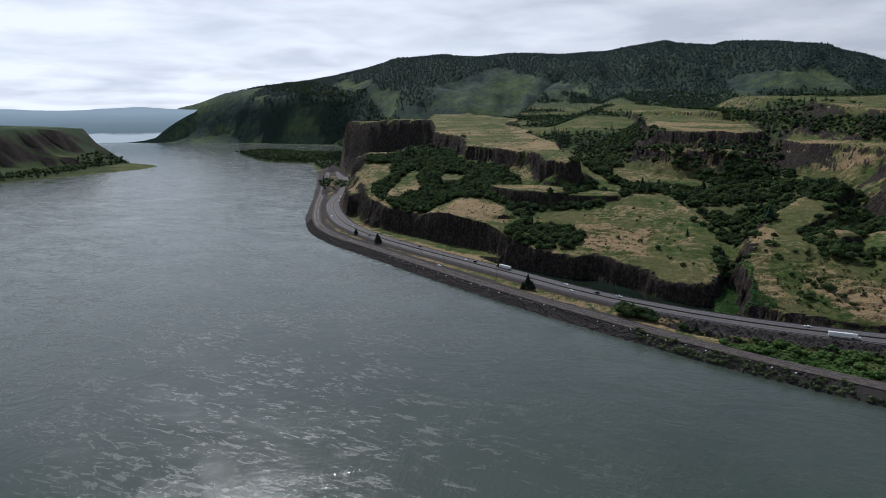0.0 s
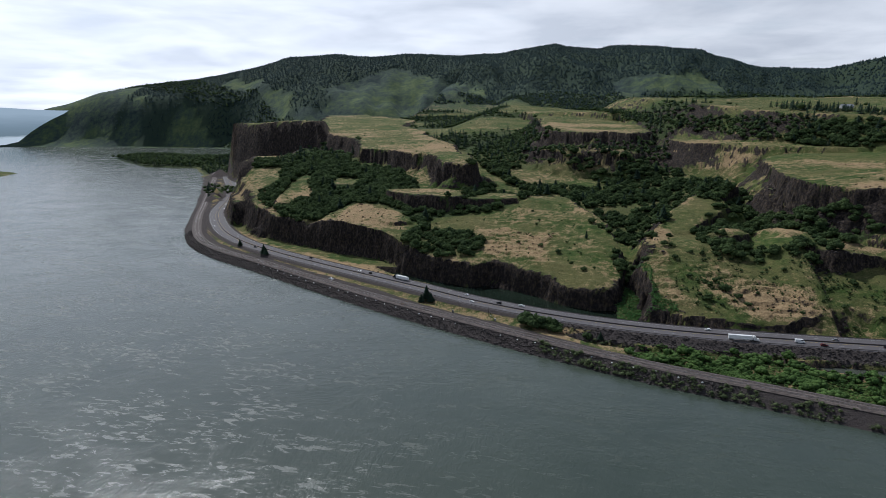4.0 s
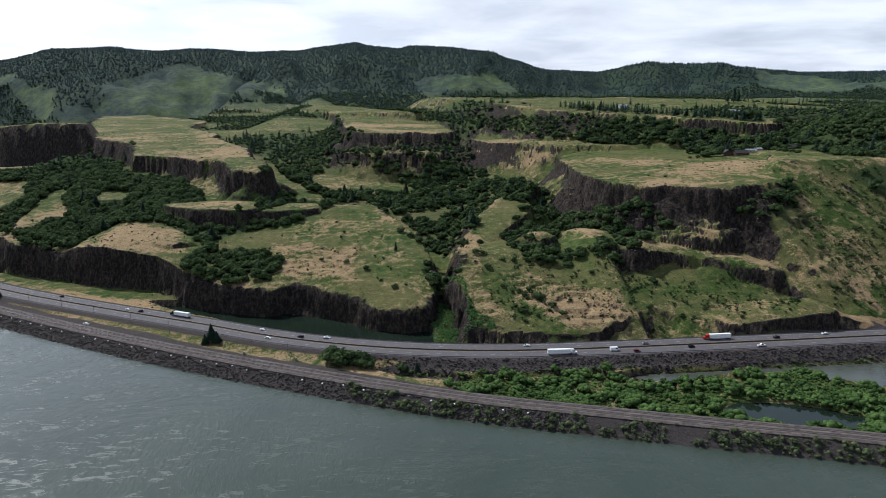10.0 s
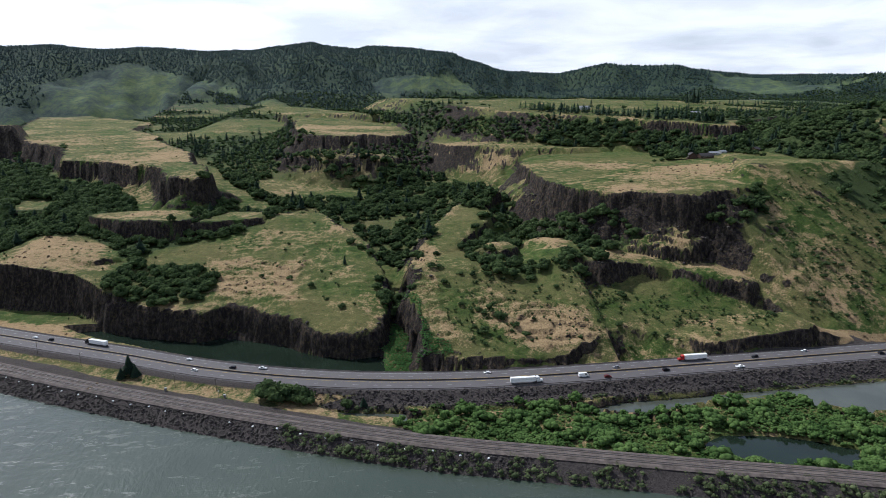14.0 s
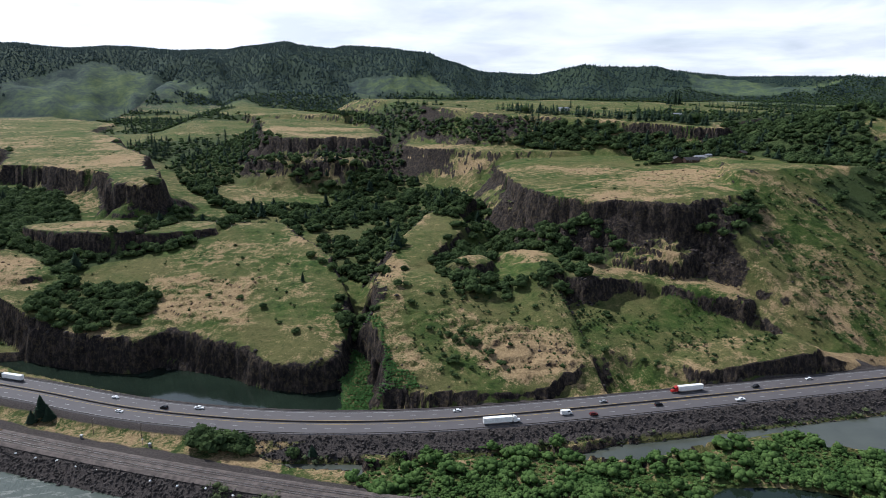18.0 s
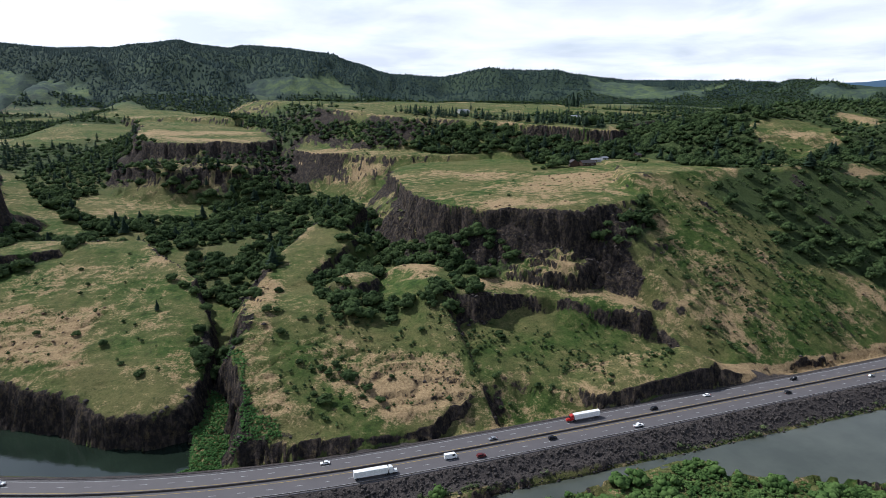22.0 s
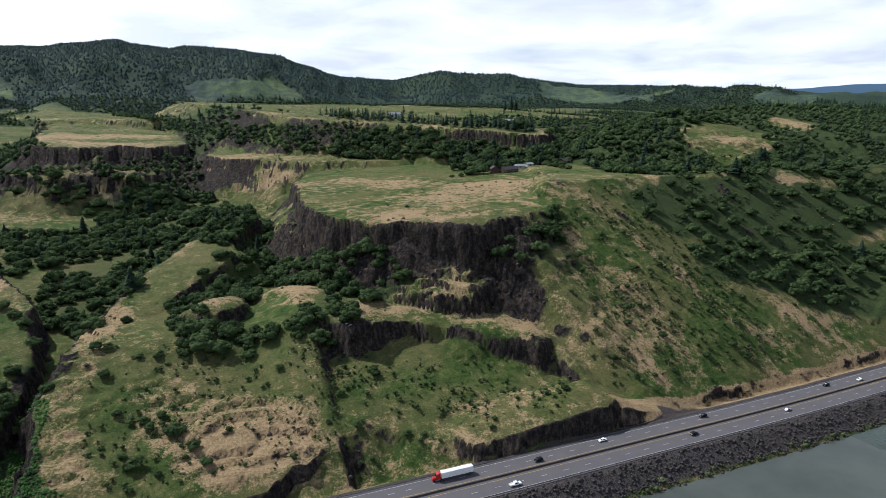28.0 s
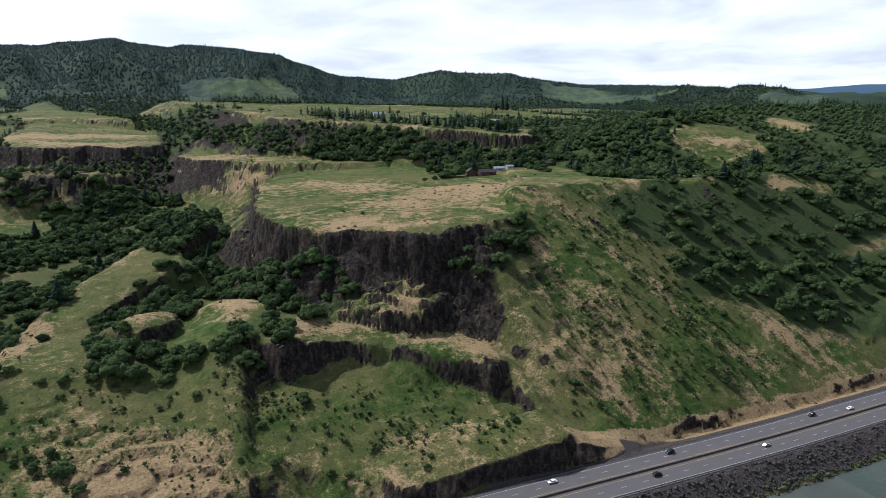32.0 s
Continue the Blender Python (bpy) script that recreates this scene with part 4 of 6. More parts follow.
def ribbon(line, profile):
    """Verts and faces of a strip whose cross-section is rows of (offset to the left, height)."""
    verts, faces, k = [], [], len(profile)
    for x, y, nx, ny in offsets(line):
        verts += [(x + nx * o, y + ny * o, z) for o, z in profile]
    for i in range(len(line) - 1):
        faces += [(i * k + j + 1, i * k + j, (i + 1) * k + j, (i + 1) * k + j + 1) for j in range(k - 1)]
    return verts, faces


road_mesh = mesh_from("road", *ribbon(ROAD_FINE, [(13.2, 7.9), (13.0, 8.16), (0, 8.3), (-13.0, 8.16), (-13.2, 7.9)]), ASPHALT, False)
road = tagged(new("road", road_mesh), "four-lane divided highway of worn grey asphalt", "road", kind="structure")


# ---- trees ----
def leaf_cards(rng, centres, sizes, count, tilt=0.5):
    """Small leaves of four corners that face outwards from round clumps."""
    verts, faces = [], []
    for _ in range(count):
        k = rng.randint(len(centres))
        c, s = np.array(centres[k]), sizes[k]
        way = rng.normal(size=3)
        way[2] = abs(way[2]) * 0.9 - 0.25 * rng.rand()
        way /= np.linalg.norm(way)
        at = c + way * s * (0.75 + 0.35 * rng.rand())
        n = way + tilt * rng.normal(size=3)
        n /= np.linalg.norm(n)
        a = np.cross(n, rng.normal(size=3))
        a /= np.linalg.norm(a)
        b = np.cross(n, a)
        w = s * (0.16 + 0.18 * rng.rand())
        i = len(verts)
        verts += [at + a * w, at + b * w * 0.8 - n * w * 0.25, at - a * w, at - b * w * 0.8 + n * w * 0.1]
        faces.append((i, i + 1, i + 2, i + 3))
    return verts, faces


def lump(rng, c, s, verts, faces):
    """An uneven eight-sided core."""
    i = len(verts)
    for v in ((1, 0, 0), (0, 1, 0), (-1, 0, 0), (0, -1, 0), (0, 0, 1), (0, 0, -0.7)):
        verts.append(np.array(c) + np.array(v) * s * (0.7 + 0.35 * rng.rand()))
    for a, b in ((0, 1), (1, 2), (2, 3), (3, 0)):
        faces += [(i + a, i + b, i + 4), (i + b, i + a, i + 5)]


def bough(rng, c, s, verts, faces):
    """An uneven round clump of twenty faces."""
    i, g = len(verts), 1.618
    for v in ((-1, g, 0), (1, g, 0), (-1, -g, 0), (1, -g, 0), (0, -1, g), (0, 1, g), (0, -1, -g), (0, 1, -g), (g, 0, -1), (g, 0, 1), (-g, 0, -1), (-g, 0, 1)):
        verts.append(np.array(c) + np.array(v) / 1.9 * s * (0.72 + 0.42 * rng.rand()) * np.array((1, 1, 0.85)))
    for a, b, d in ((0, 11, 5), (0, 5, 1), (0, 1, 7), (0, 7, 10), (0, 10, 11), (1, 5, 9), (5, 11, 4), (11, 10, 2), (10, 7, 6), (7, 1, 8), (3, 9, 4), (3, 4, 2), (3, 2, 6), (3, 6, 8), (3, 8, 9), (4, 9, 5), (2, 4, 11), (6, 2, 10), (8, 6, 7), (9, 8, 1)):
        faces.append((i + a, i + b, i + d))


def oak_crown(seed, cards=130, clumps=9):
    """A broad round-topped crown one metre high, on the ground's level."""
    rng = np.random.RandomState(seed)
    centres, sizes = [], []
    for k in range(clumps):
        a, r = 6.283 * (k + rng.rand()) / clumps, (0.28 + 0.12 * rng.rand()) * (k > 0)
        centres.append((r * math.cos(a), r * math.sin(a), 0.30 + 0.30 * rng.rand() + 0.20 * (k == 0)))
        sizes.append(0.25 + 0.10 * rng.rand())
    verts, faces = leaf_cards(rng, centres, sizes, cards, 0.35)
    for c, s in zip(centres, sizes):
        bough(rng, c, s * 0.98, verts, faces)
    return np.array(verts), faces


def fir_crown(seed, tiers=9, arms=7):
    """A narrow cone of drooping boughs one metre high."""
    rng = np.random.RandomState(seed)
    verts, faces = [], []
    for k in range(tiers):
        z, r = 0.12 + 0.80 * k / tiers, (0.25 * (1 - k / tiers) + 0.03)
        for j in range(arms):
            a = 6.283 * (j + 0.6 * rng.rand()) / arms + k
            far = r * (0.7 + 0.5 * rng.rand())
            i = len(verts)
            w = 0.72
            tip = (far * math.cos(a), far * math.sin(a), z - 0.035)
            verts += [(0, 0, z + 0.10), (far * 0.7 * math.cos(a - w), far * 0.7 * math.sin(a - w), z), tip, (far * 0.7 * math.cos(a + w), far * 0.7 * math.sin(a + w), z)]
            faces.append((i, i + 1, i + 2, i + 3))
    i = len(verts)
    verts += [(0.03, 0, 0.85), (-0.02, 0.03, 0.85), (-0.02, -0.03, 0.85), (0, 0, 1.0)]
    faces += [(i, i + 1, i + 3), (i + 1, i + 2, i + 3), (i + 2, i, i + 3)]
    return np.array(verts), faces


def small_crown(seed):
    """A plain uneven crown for distant woods, one metre high."""
    rng = np.random.RandomState(seed)
    verts, faces = leaf_cards(rng, [(0, 0, 0.5), (0.25, 0.1, 0.4), (-0.2, 0.18, 0.45)], [0.36, 0.26, 0.27], 14)
    lump(rng, (0, 0, 0.45), 0.42, verts, faces)
    return np.array(verts), faces


def bush_crown(seed):
    rng = np.random.RandomState(seed)
    centres = [(0.3 * rng.normal(), 0.3 * rng.normal(), 0.30 + 0.25 * rng.rand()) for _ in range(4)]
    verts, faces = leaf_cards(rng, centres, [0.36, 0.32, 0.3, 0.27], 30)
    lump(rng, (0, 0, 0.35), 0.42, verts, faces)
    return np.array(verts), faces


def plant(name, templates, spots, material, label, category):
    """Many plants as one mesh. spots: rows of x, y, z, height, width, turn."""
    spots = np.asarray(spots, float).reshape(-1, 6)
    co, index, starts, base = [], [], [], 0
    loops = 0
    for k, (tv, tf) in enumerate(templates):
        s = spots[k :: len(templates)]
        if not len(s):
            continue
        c, d = np.cos(s[:, 5])[:, None], np.sin(s[:, 5])[:, None]
        x = (tv[:, 0] * c - tv[:, 1] * d) * s[:, 4:5] + s[:, 0:1]
        y = (tv[:, 0] * d + tv[:, 1] * c) * s[:, 4:5] + s[:, 1:2]
        z = tv[:, 2] * s[:, 3:4] + s[:, 2:3]
        co.append(np.stack([x, y, z], -1).reshape(-1, 3))
        flat = np.concatenate([np.array(f) for f in tf])
        sizes = np.array([len(f) for f in tf])
        index.append((flat[None, :] + base + len(tv) * np.arange(len(s))[:, None]).ravel())
        first = np.concatenate([[0], np.cumsum(sizes)[:-1]])
        starts.append((first[None, :] + loops + len(flat) * np.arange(len(s))[:, None]).ravel())
        base += len(tv) * len(s)
        loops += len(flat) * len(s)
    mesh = bpy.data.meshes.new(name)
    co, index, starts = np.concatenate(co), np.concatenate(index), np.concatenate(starts)
    mesh.vertices.add(len(co))
    mesh.vertices.foreach_set("co", co.astype(np.float32).ravel())
    mesh.loops.add(len(index))
    mesh.loops.foreach_set("vertex_index", index.astype(np.int32))
    mesh.polygons.add(len(starts))
    mesh.polygons.foreach_set("loop_start", starts.astype(np.int32))
    mesh.update(calc_edges=True)
    mesh.materials.append(material)
    return tagged(new(name, mesh), label, category, kind="stuff")


def look_up(field, x, y):
    """The value of a grid field at places."""
    i, j = np.searchsorted(GX, x) - 1, np.searchsorted(GY, y) - 1
    u, v = (x - GX[i]) / (GX[i + 1] - GX[i]), (y - GY[j]) / (GY[j + 1] - GY[j])
    return (field[j, i] * (1 - u) + field[j, i + 1] * u) * (1 - v) + (field[j + 1, i] * (1 - u) + field[j + 1, i + 1] * u) * v


def scatter(outline, gap, seed, least=1.2):
    """Uneven places about gap metres apart inside an outline, on firm ground."""
    rng = np.random.RandomState(seed)
    xs, ys = [p[0] for p in outline], [p[1] for p in outline]
    gx, gy = np.meshgrid(np.arange(min(xs), max(xs), gap), np.arange(min(ys), max(ys), gap))
    x = (gx + gap * 0.48 * rng.uniform(-1, 1, gx.shape)).ravel()
    y = (gy + gap * 0.48 * rng.uniform(-1, 1, gy.shape)).ravel()
    keep = signed(x, y, outline, 30) + 6 * fbm(x, y, 22, 2) > 0
    x, y = x[keep], y[keep]
    good = (look_up(ZZ, x, y) > least) & (look_up(STEEP, x, y) < 1.25) & (look_up(ROAD_D, x, y) > 24) & (look_up(RAIL_D, x, y) > 10)
    x, y = x[good], y[good]
    if gap < 12 and gap not in (8.5, 8.0):
        for top in OPEN_TOPS:
            free = signed(x, y, top, 30) < 1.5
            x, y = x[free], y[free]
    return x, y, rng


OAKS, FIRS, SMALLS, BUSHES = ([maker(s) for s in range(11, 17)] for maker in (oak_crown, fir_crown, small_crown, bush_crown))
near_oaks, far_oaks, wood_firs, far_firs, scrub = [], [], [], [], []
for n, (outline, gap, fir_share) in enumerate(WOODS.values()):
    x, y, rng = scatter(outline, gap, 100 + n)
    gaps = fbm(x, y, 34, 3, 0.6) > (-0.45 if gap in (8.0, 15.5) else 0.05 if gap == 9.0 else np.where(x < -150, -0.50, np.where(y < 780, -0.30, -0.20))) + 0.12 * rng.normal(size=len(x))
    for hole in CLEARINGS:
        gaps &= signed(x, y, hole, 30) < 3 * rng.normal(size=len(x))
    x, y = x[gaps], y[gaps]
    z = look_up(ZZ, x, y)
    if gap == 13.49:
        x, y, z = x[::2], y[::2], z[::2]
    for px, py, pz in zip(x, y, z):
        turn, h = 6.283 * rng.rand(), rng.rand()
        distant = py > 900 or px > 760 or px < -700
        if rng.rand() < fir_share:
            tall = 9 + 10 * h
            (far_firs if distant else wood_firs).append((px, py, pz - 0.3, tall, tall * 1.5, turn))
        else:
            tall = (5.0 + 6.5 * h**1.3) * (2.0 if gap > 13.5 else 1.2 if py > 700 else 1.0)
            (far_oaks if distant else near_oaks).append((px, py, pz - 0.9, tall, tall * (0.92 + 0.36 * rng.rand()), turn))
for n, (outline, gap) in enumerate(SCRUB.values()):
    x, y, rng = scatter(outline, gap, 300 + n)
    if gap < 8:
        clumped = fbm(x, y, 19, 3, 0.6) > -0.05 + 0.22 * rng.normal(size=len(x))
        x, y = x[clumped], y[clumped]
    for px, py, pz in zip(x, y, look_up(ZZ, x, y)):
        tall = 1.0 + 3.2 * rng.rand() ** 2.2
        scrub.append((px, py, pz - 0.15, tall, tall * (0.9 + 0.5 * rng.rand()), 6.283 * rng.rand()))
# belts of wood on the plain and the mountain
rng = np.random.RandomState(5)
gx, gy = np.meshgrid(np.arange(-1500, 2700, 15.5), np.arange(880, 2750, 15.5))
x, y = (gx + 7 * rng.uniform(-1, 1, gx.shape)).ravel(), (gy + 7 * rng.uniform(-1, 1, gy.shape)).ravel()
keep = (look_up(WOOD, x, y) > 0.45 + 0.25 * rng.rand(len(x))) & (look_up(ZZ, x, y) > 3) & (look_up(STEEP, x, y) < 1.0) & (np.abs(x - 400) < 0.95 * y + 450)
for hole in CLEARINGS:
    keep &= signed(x, y, hole, 30) < 0
for px, py, pz in zip(x[keep], y[keep], look_up(ZZ, x[keep], y[keep])):
    h = rng.rand()
    if rng.rand() < 0.25:
        far_firs.append((px, py, pz - 0.3, 11 + 10 * h, 17 + 11 * h, 6.283 * rng.rand()))
    else:
        far_oaks.append((px, py, pz - 0.5, 6 + 6 * h, 9 + 8 * h, 6.283 * rng.rand()))
gx, gy = np.meshgrid(np.arange(-2900, 3600, 14.0), np.arange(2350, 4500, 14.0))
x, y = (gx + 13 * rng.uniform(-1, 1, gx.shape)).ravel(), (gy + 13 * rng.uniform(-1, 1, gy.shape)).ravel()
lift = look_up(ZZ, x, y)
keep = (look_up(WOOD, x, y) > 0.35 + 0.5 * rng.rand(len(x))) & (lift > 60) & (rng.rand(len(x)) < 0.30 + 0.70 * smooth(-0.15, 0.15, fbm(x, y, 160, 4, 0.6) + smooth(260, 420, lift) * 0.5)) & (np.abs(x - 300) < 0.95 * y + 200)
for hole in CLEARINGS:
    keep &= signed(x, y, hole, 30) < 0
ridge_firs = [(px, py, pz - 1.5, 7 + 9 * rng.rand() ** 2, 8.0 + 7 * rng.rand(), 6.283 * rng.rand()) for px, py, pz in zip(x[keep], y[keep], lift[keep])]



def peak_crown(seed):
    """A pointed eight-faced crown for far forest, one metre high."""
    rng = np.random.RandomState(seed)
    ring = [(0.5 * math.cos(a) * (0.7 + 0.5 * rng.rand()), 0.5 * math.sin(a) * (0.7 + 0.5 * rng.rand()), 0.15 * rng.rand()) for a in np.arange(0, 6.28, 1.2566)]
    verts = np.array(ring + [(0.1 * rng.normal(), 0.1 * rng.normal(), 1.0)])
    return verts, [(k, (k + 1) % 5, 5) for k in range(5)]


PEAKS = [peak_crown(s) for s in range(5)]
LOW_FIRS = [fir_crown(s, 6, 6) for s in (1, 2, 3)]

plant("oak_woodland", OAKS, near_oaks, OAK_LEAF, "dense dark green oak wood on the slopes", "woodland")
plant("distant_woodland", SMALLS, far_oaks, OAK_LEAF, "belts of dark green broadleaf wood on the plain", "woodland")
plant("fir_stand", FIRS, wood_firs, FIR_LEAF, "tall dark firs among the valley oaks", "woodland")
plant("distant_firs", LOW_FIRS, far_firs, FIR_LEAF, "scattered dark firs on the distant plain", "woodland")
plant("mountain_forest", PEAKS, ridge_firs, HAZED_FIR, "dark fir forest, haze tinted into it, covering the distant mountain", "forest")
plant("scrub", BUSHES, scrub, OAK_LEAF, "low dark bushes dotted over the grassy slopes", "bushes")
print("plants", len(near_oaks), len(far_oaks), len(wood_firs), len(far_firs), len(ridge_firs), len(scrub))


# ---- things ----
CONCRETE = painted("stained_concrete", (0.16, 0.145, 0.13), 0.9, 0, 0.45, 0.6)
# concrete with the shade of the barrier's near side put into its colour
BARRIER = painted("shade_dark_concrete", (0.075, 0.062, 0.055), 0.9, 0, 0.4, 0.5)
PAINT = painted("road_paint", (0.40, 0.40, 0.39), 0.7, 0, 0.3, 0.8)
YELLOW = painted("yellow_road_paint", (0.45, 0.30, 0.06), 0.7, 0, 0.3, 0.8)
STEEL = painted("weathered_steel", (0.17, 0.15, 0.14), 0.55, 0.6, 0.4, 1.0)
RAIL_STEEL = painted("polished_rail", (0.42, 0.40, 0.38), 0.28, 1.0, 0.3, 0.4)
TIMBER = painted("weathered_timber", (0.085, 0.065, 0.05), 0.95, 0, 0.4, 2.0)
SLEEPER = painted("dusty_sleeper", (0.098, 0.080, 0.068), 0.95, 0, 0.4, 2.0)
WHITE = painted("white_paint", (0.78, 0.78, 0.76), 0.4, 0, 0.12, 1.0)
BLACK_PAINT = painted("black_car_paint", (0.012, 0.012, 0.014), 0.25, 0, 0.3, 1.0)
GREY_PAINT = painted("silver_car_paint", (0.34, 0.35, 0.36), 0.3, 0.5, 0.2, 1.0)
RED_PAINT = painted("red_truck_paint", (0.42, 0.022, 0.018), 0.35, 0, 0.2, 1.0)
MAROON = painted("maroon_car_paint", (0.10, 0.015, 0.015), 0.3, 0, 0.2, 1.0)
RUBBER = painted("tyre_rubber", (0.012, 0.012, 0.012), 0.9, 0, 0.2, 4.0)
CHROME = painted("wheel_metal", (0.5, 0.5, 0.5), 0.35, 1.0, 0.2, 4.0)
PANE = painted("dark_window_glass", (0.012, 0.016, 0.020), 0.08, 0, 0.1, 1.0)
LAMP_GLASS = painted("lamp_glass", (0.6, 0.58, 0.5), 0.15, 0, 0.1, 1.0)
TAIL_GLASS = painted("tail_light_glass", (0.30, 0.015, 0.012), 0.2, 0, 0.1, 1.0)
BROWN_WALL = painted("brown_board_wall", (0.085, 0.050, 0.034), 0.85, 0, 0.35, 1.2)
PALE_WALL = painted("pale_board_wall", (0.42, 0.42, 0.40), 0.8, 0, 0.25, 1.2)
DARK_ROOF = painted("dark_shingle_roof", (0.055, 0.050, 0.050), 0.9, 0, 0.35, 1.5)
METAL_ROOF = painted("pale_metal_roof", (0.36, 0.37, 0.38), 0.45, 0.4, 0.2, 0.7)
BOULDER = painted("basalt_boulder", (0.075, 0.064, 0.058), 0.95, 0, 0.7, 0.9)
OCHRE_ROCK = painted("lichened_rock", (0.20, 0.135, 0.080), 0.95, 0, 0.7, 0.9)


def part(name, bm, material, parent, label=""):
    """Links a bmesh as one mesh object under a thing or a part."""
    mesh = bpy.data.meshes.new(name)
    bm.to_mesh(mesh)
    bm.free()
    mesh.materials.append(material)
    ob = new(name, mesh)
    ob.parent = parent
    return tagged(ob, label) if label else ob


def block(bm, x0, x1, y0, y1, z0, z1, bevel=0.0, slope=None):
    """A box; slope: (front, back) metres by which its top draws in along x."""
    made = bmesh.ops.create_cube(bm, size=1.0)["verts"]
    a, b = slope or (0, 0)
    for v in made:
        top = v.co.z > 0
        v.co.x = x0 + (a if top else 0) if v.co.x < 0 else x1 - (b if top else 0)
        v.co.y = y0 if v.co.y < 0 else y1
        v.co.z = z1 if top else z0
    if bevel:
        bmesh.ops.bevel(bm, geom=list({e for v in made for e in v.link_edges}), offset=bevel, segments=1, affect="EDGES")
    return bm


def boxed(*args, **more):
    return block(bmesh.new(), *args, **more)


def tube(bm, x, y, z0, z1, r0, r1, sides=7):
    made = bmesh.ops.create_cone(bm, cap_ends=True, segments=sides, radius1=r0, radius2=r1, depth=z1 - z0)["verts"]
    bmesh.ops.translate(bm, verts=made, vec=(x, y, (z0 + z1) / 2))
    return bm


def wheel_mesh(radius, width, inner=False):
    bm = bmesh.new()
    bmesh.ops.create_cone(bm, cap_ends=True, segments=12, radius1=radius, radius2=radius, depth=width)
    bmesh.ops.rotate(bm, verts=bm.verts, matrix=Matrix.Rotation(radians(90), 3, "X"))
    return bm


def add_wheel(parent, x, y, radius, width):
    tyre = wheel_mesh(radius, width)
    bmesh.ops.translate(tyre, verts=tyre.verts, vec=(x, y, radius))
    wheel = part("wheel", tyre, RUBBER, parent, "black rubber wheel")
    rim = wheel_mesh(radius * 0.55, width * 1.06)
    bmesh.ops.translate(rim, verts=rim.verts, vec=(x, y, radius))
    part("rim", rim, CHROME, wheel)


def empty(name, m):
    ob = new(name)
    ob.empty_display_size = 0.5
    ob.matrix_world = m
    return ob


def car(paint, label, category, kind="saloon", parent_at=None):
    """A road vehicle that faces +x, standing on z = 0."""
    thing = empty(kind_names[kind], parent_at or Matrix())
    long, wide, tall = {"saloon": (4.7, 1.85, 1.45), "suv": (4.8, 1.95, 1.75), "pickup": (5.7, 2.0, 1.85), "van": (6.4, 2.2, 2.75)}[kind]
    h, w = long / 2, wide / 2
    belt = tall * 0.58
    body = boxed(-h, h, -w, w, 0.32, belt, bevel=0.12, slope=(0.08, 0.15))
    if kind == "pickup":
        bm = boxed(-h, h, -w, w, 0.40, 0.85, bevel=0.08)
        block(bm, -h, -0.75, -w, -w + 0.14, 0.85, 1.15)
        block(bm, -h, -0.75, w - 0.14, w, 0.85, 1.15)
        block(bm, -h, -h + 0.12, -w + 0.14, w - 0.14, 0.85, 1.15)
        block(bm, 1.0, h, -w, w, 0.85, 1.12, bevel=0.08)
        body.free()
        body = bm
        cabin = boxed(-0.72, 1.5, -w + 0.08, w - 0.08, 0.9, tall, bevel=0.1, slope=(0.15, 0.65))
    elif kind == "van":
        cabin = boxed(-h + 0.02, h - 0.5, -w + 0.03, w - 0.03, belt, tall, bevel=0.12, slope=(0.05, 0.6))
    elif kind == "suv":
        cabin = boxed(-h + 0.1, h - 1.2, -w + 0.08, w - 0.08, belt, tall, bevel=0.12, slope=(0.35, 0.7))
    else:
        cabin = boxed(-h + 0.6, h - 1.2, -w + 0.1, w - 0.1, belt, tall, bevel=0.1, slope=(0.7, 0.8))
    part("body", body, paint, thing)
    part("cabin", cabin, paint, thing)
    z0, z1 = belt + 0.08 if kind != "pickup" else 1.2, tall - 0.18
    rear = {"saloon": -h + 1.2, "suv": -h + 0.55, "pickup": -0.5, "van": h - 2.6}[kind]
    front = {"saloon": h - 1.9, "suv": h - 1.8, "pickup": 0.95, "van": h - 1.2}[kind]
    for side in (-1, 1):
        y = side * (w - 0.045 if kind != "saloon" else w - 0.09)
        part("side_window", boxed(rear, front, min(y, y + side * 0.03), max(y, y + side * 0.03), z0, z1), PANE, thing, "dark tinted side window")
    part("windscreen", boxed(front + 0.12, front + 0.62, -w + 0.2, w - 0.2, z0, z1 + 0.02, slope=(0.0, 0.42)), PANE, thing, "dark sloping windscreen")
    for x in (-h * 0.6, h * 0.62):
        for y in (-w + 0.08, w - 0.08):
            add_wheel(thing, x, y, 0.36 if kind != "van" else 0.42, 0.24)
    for y in (-w + 0.3, w - 0.3):
        part("headlight", boxed(h - 0.08, h + 0.02, y - 0.16, y + 0.16, 0.62, 0.78), LAMP_GLASS, thing, "clear headlight")
        part("tail_light", boxed(-h - 0.02, -h + 0.08, y - 0.14, y + 0.14, 0.66, 0.84), TAIL_GLASS, thing, "red tail light")
    return tagged(thing, label, category, "vehicles on the highway")


kind_names = {"saloon": "car", "suv": "car", "pickup": "pickup_truck", "van": "camper_van"}


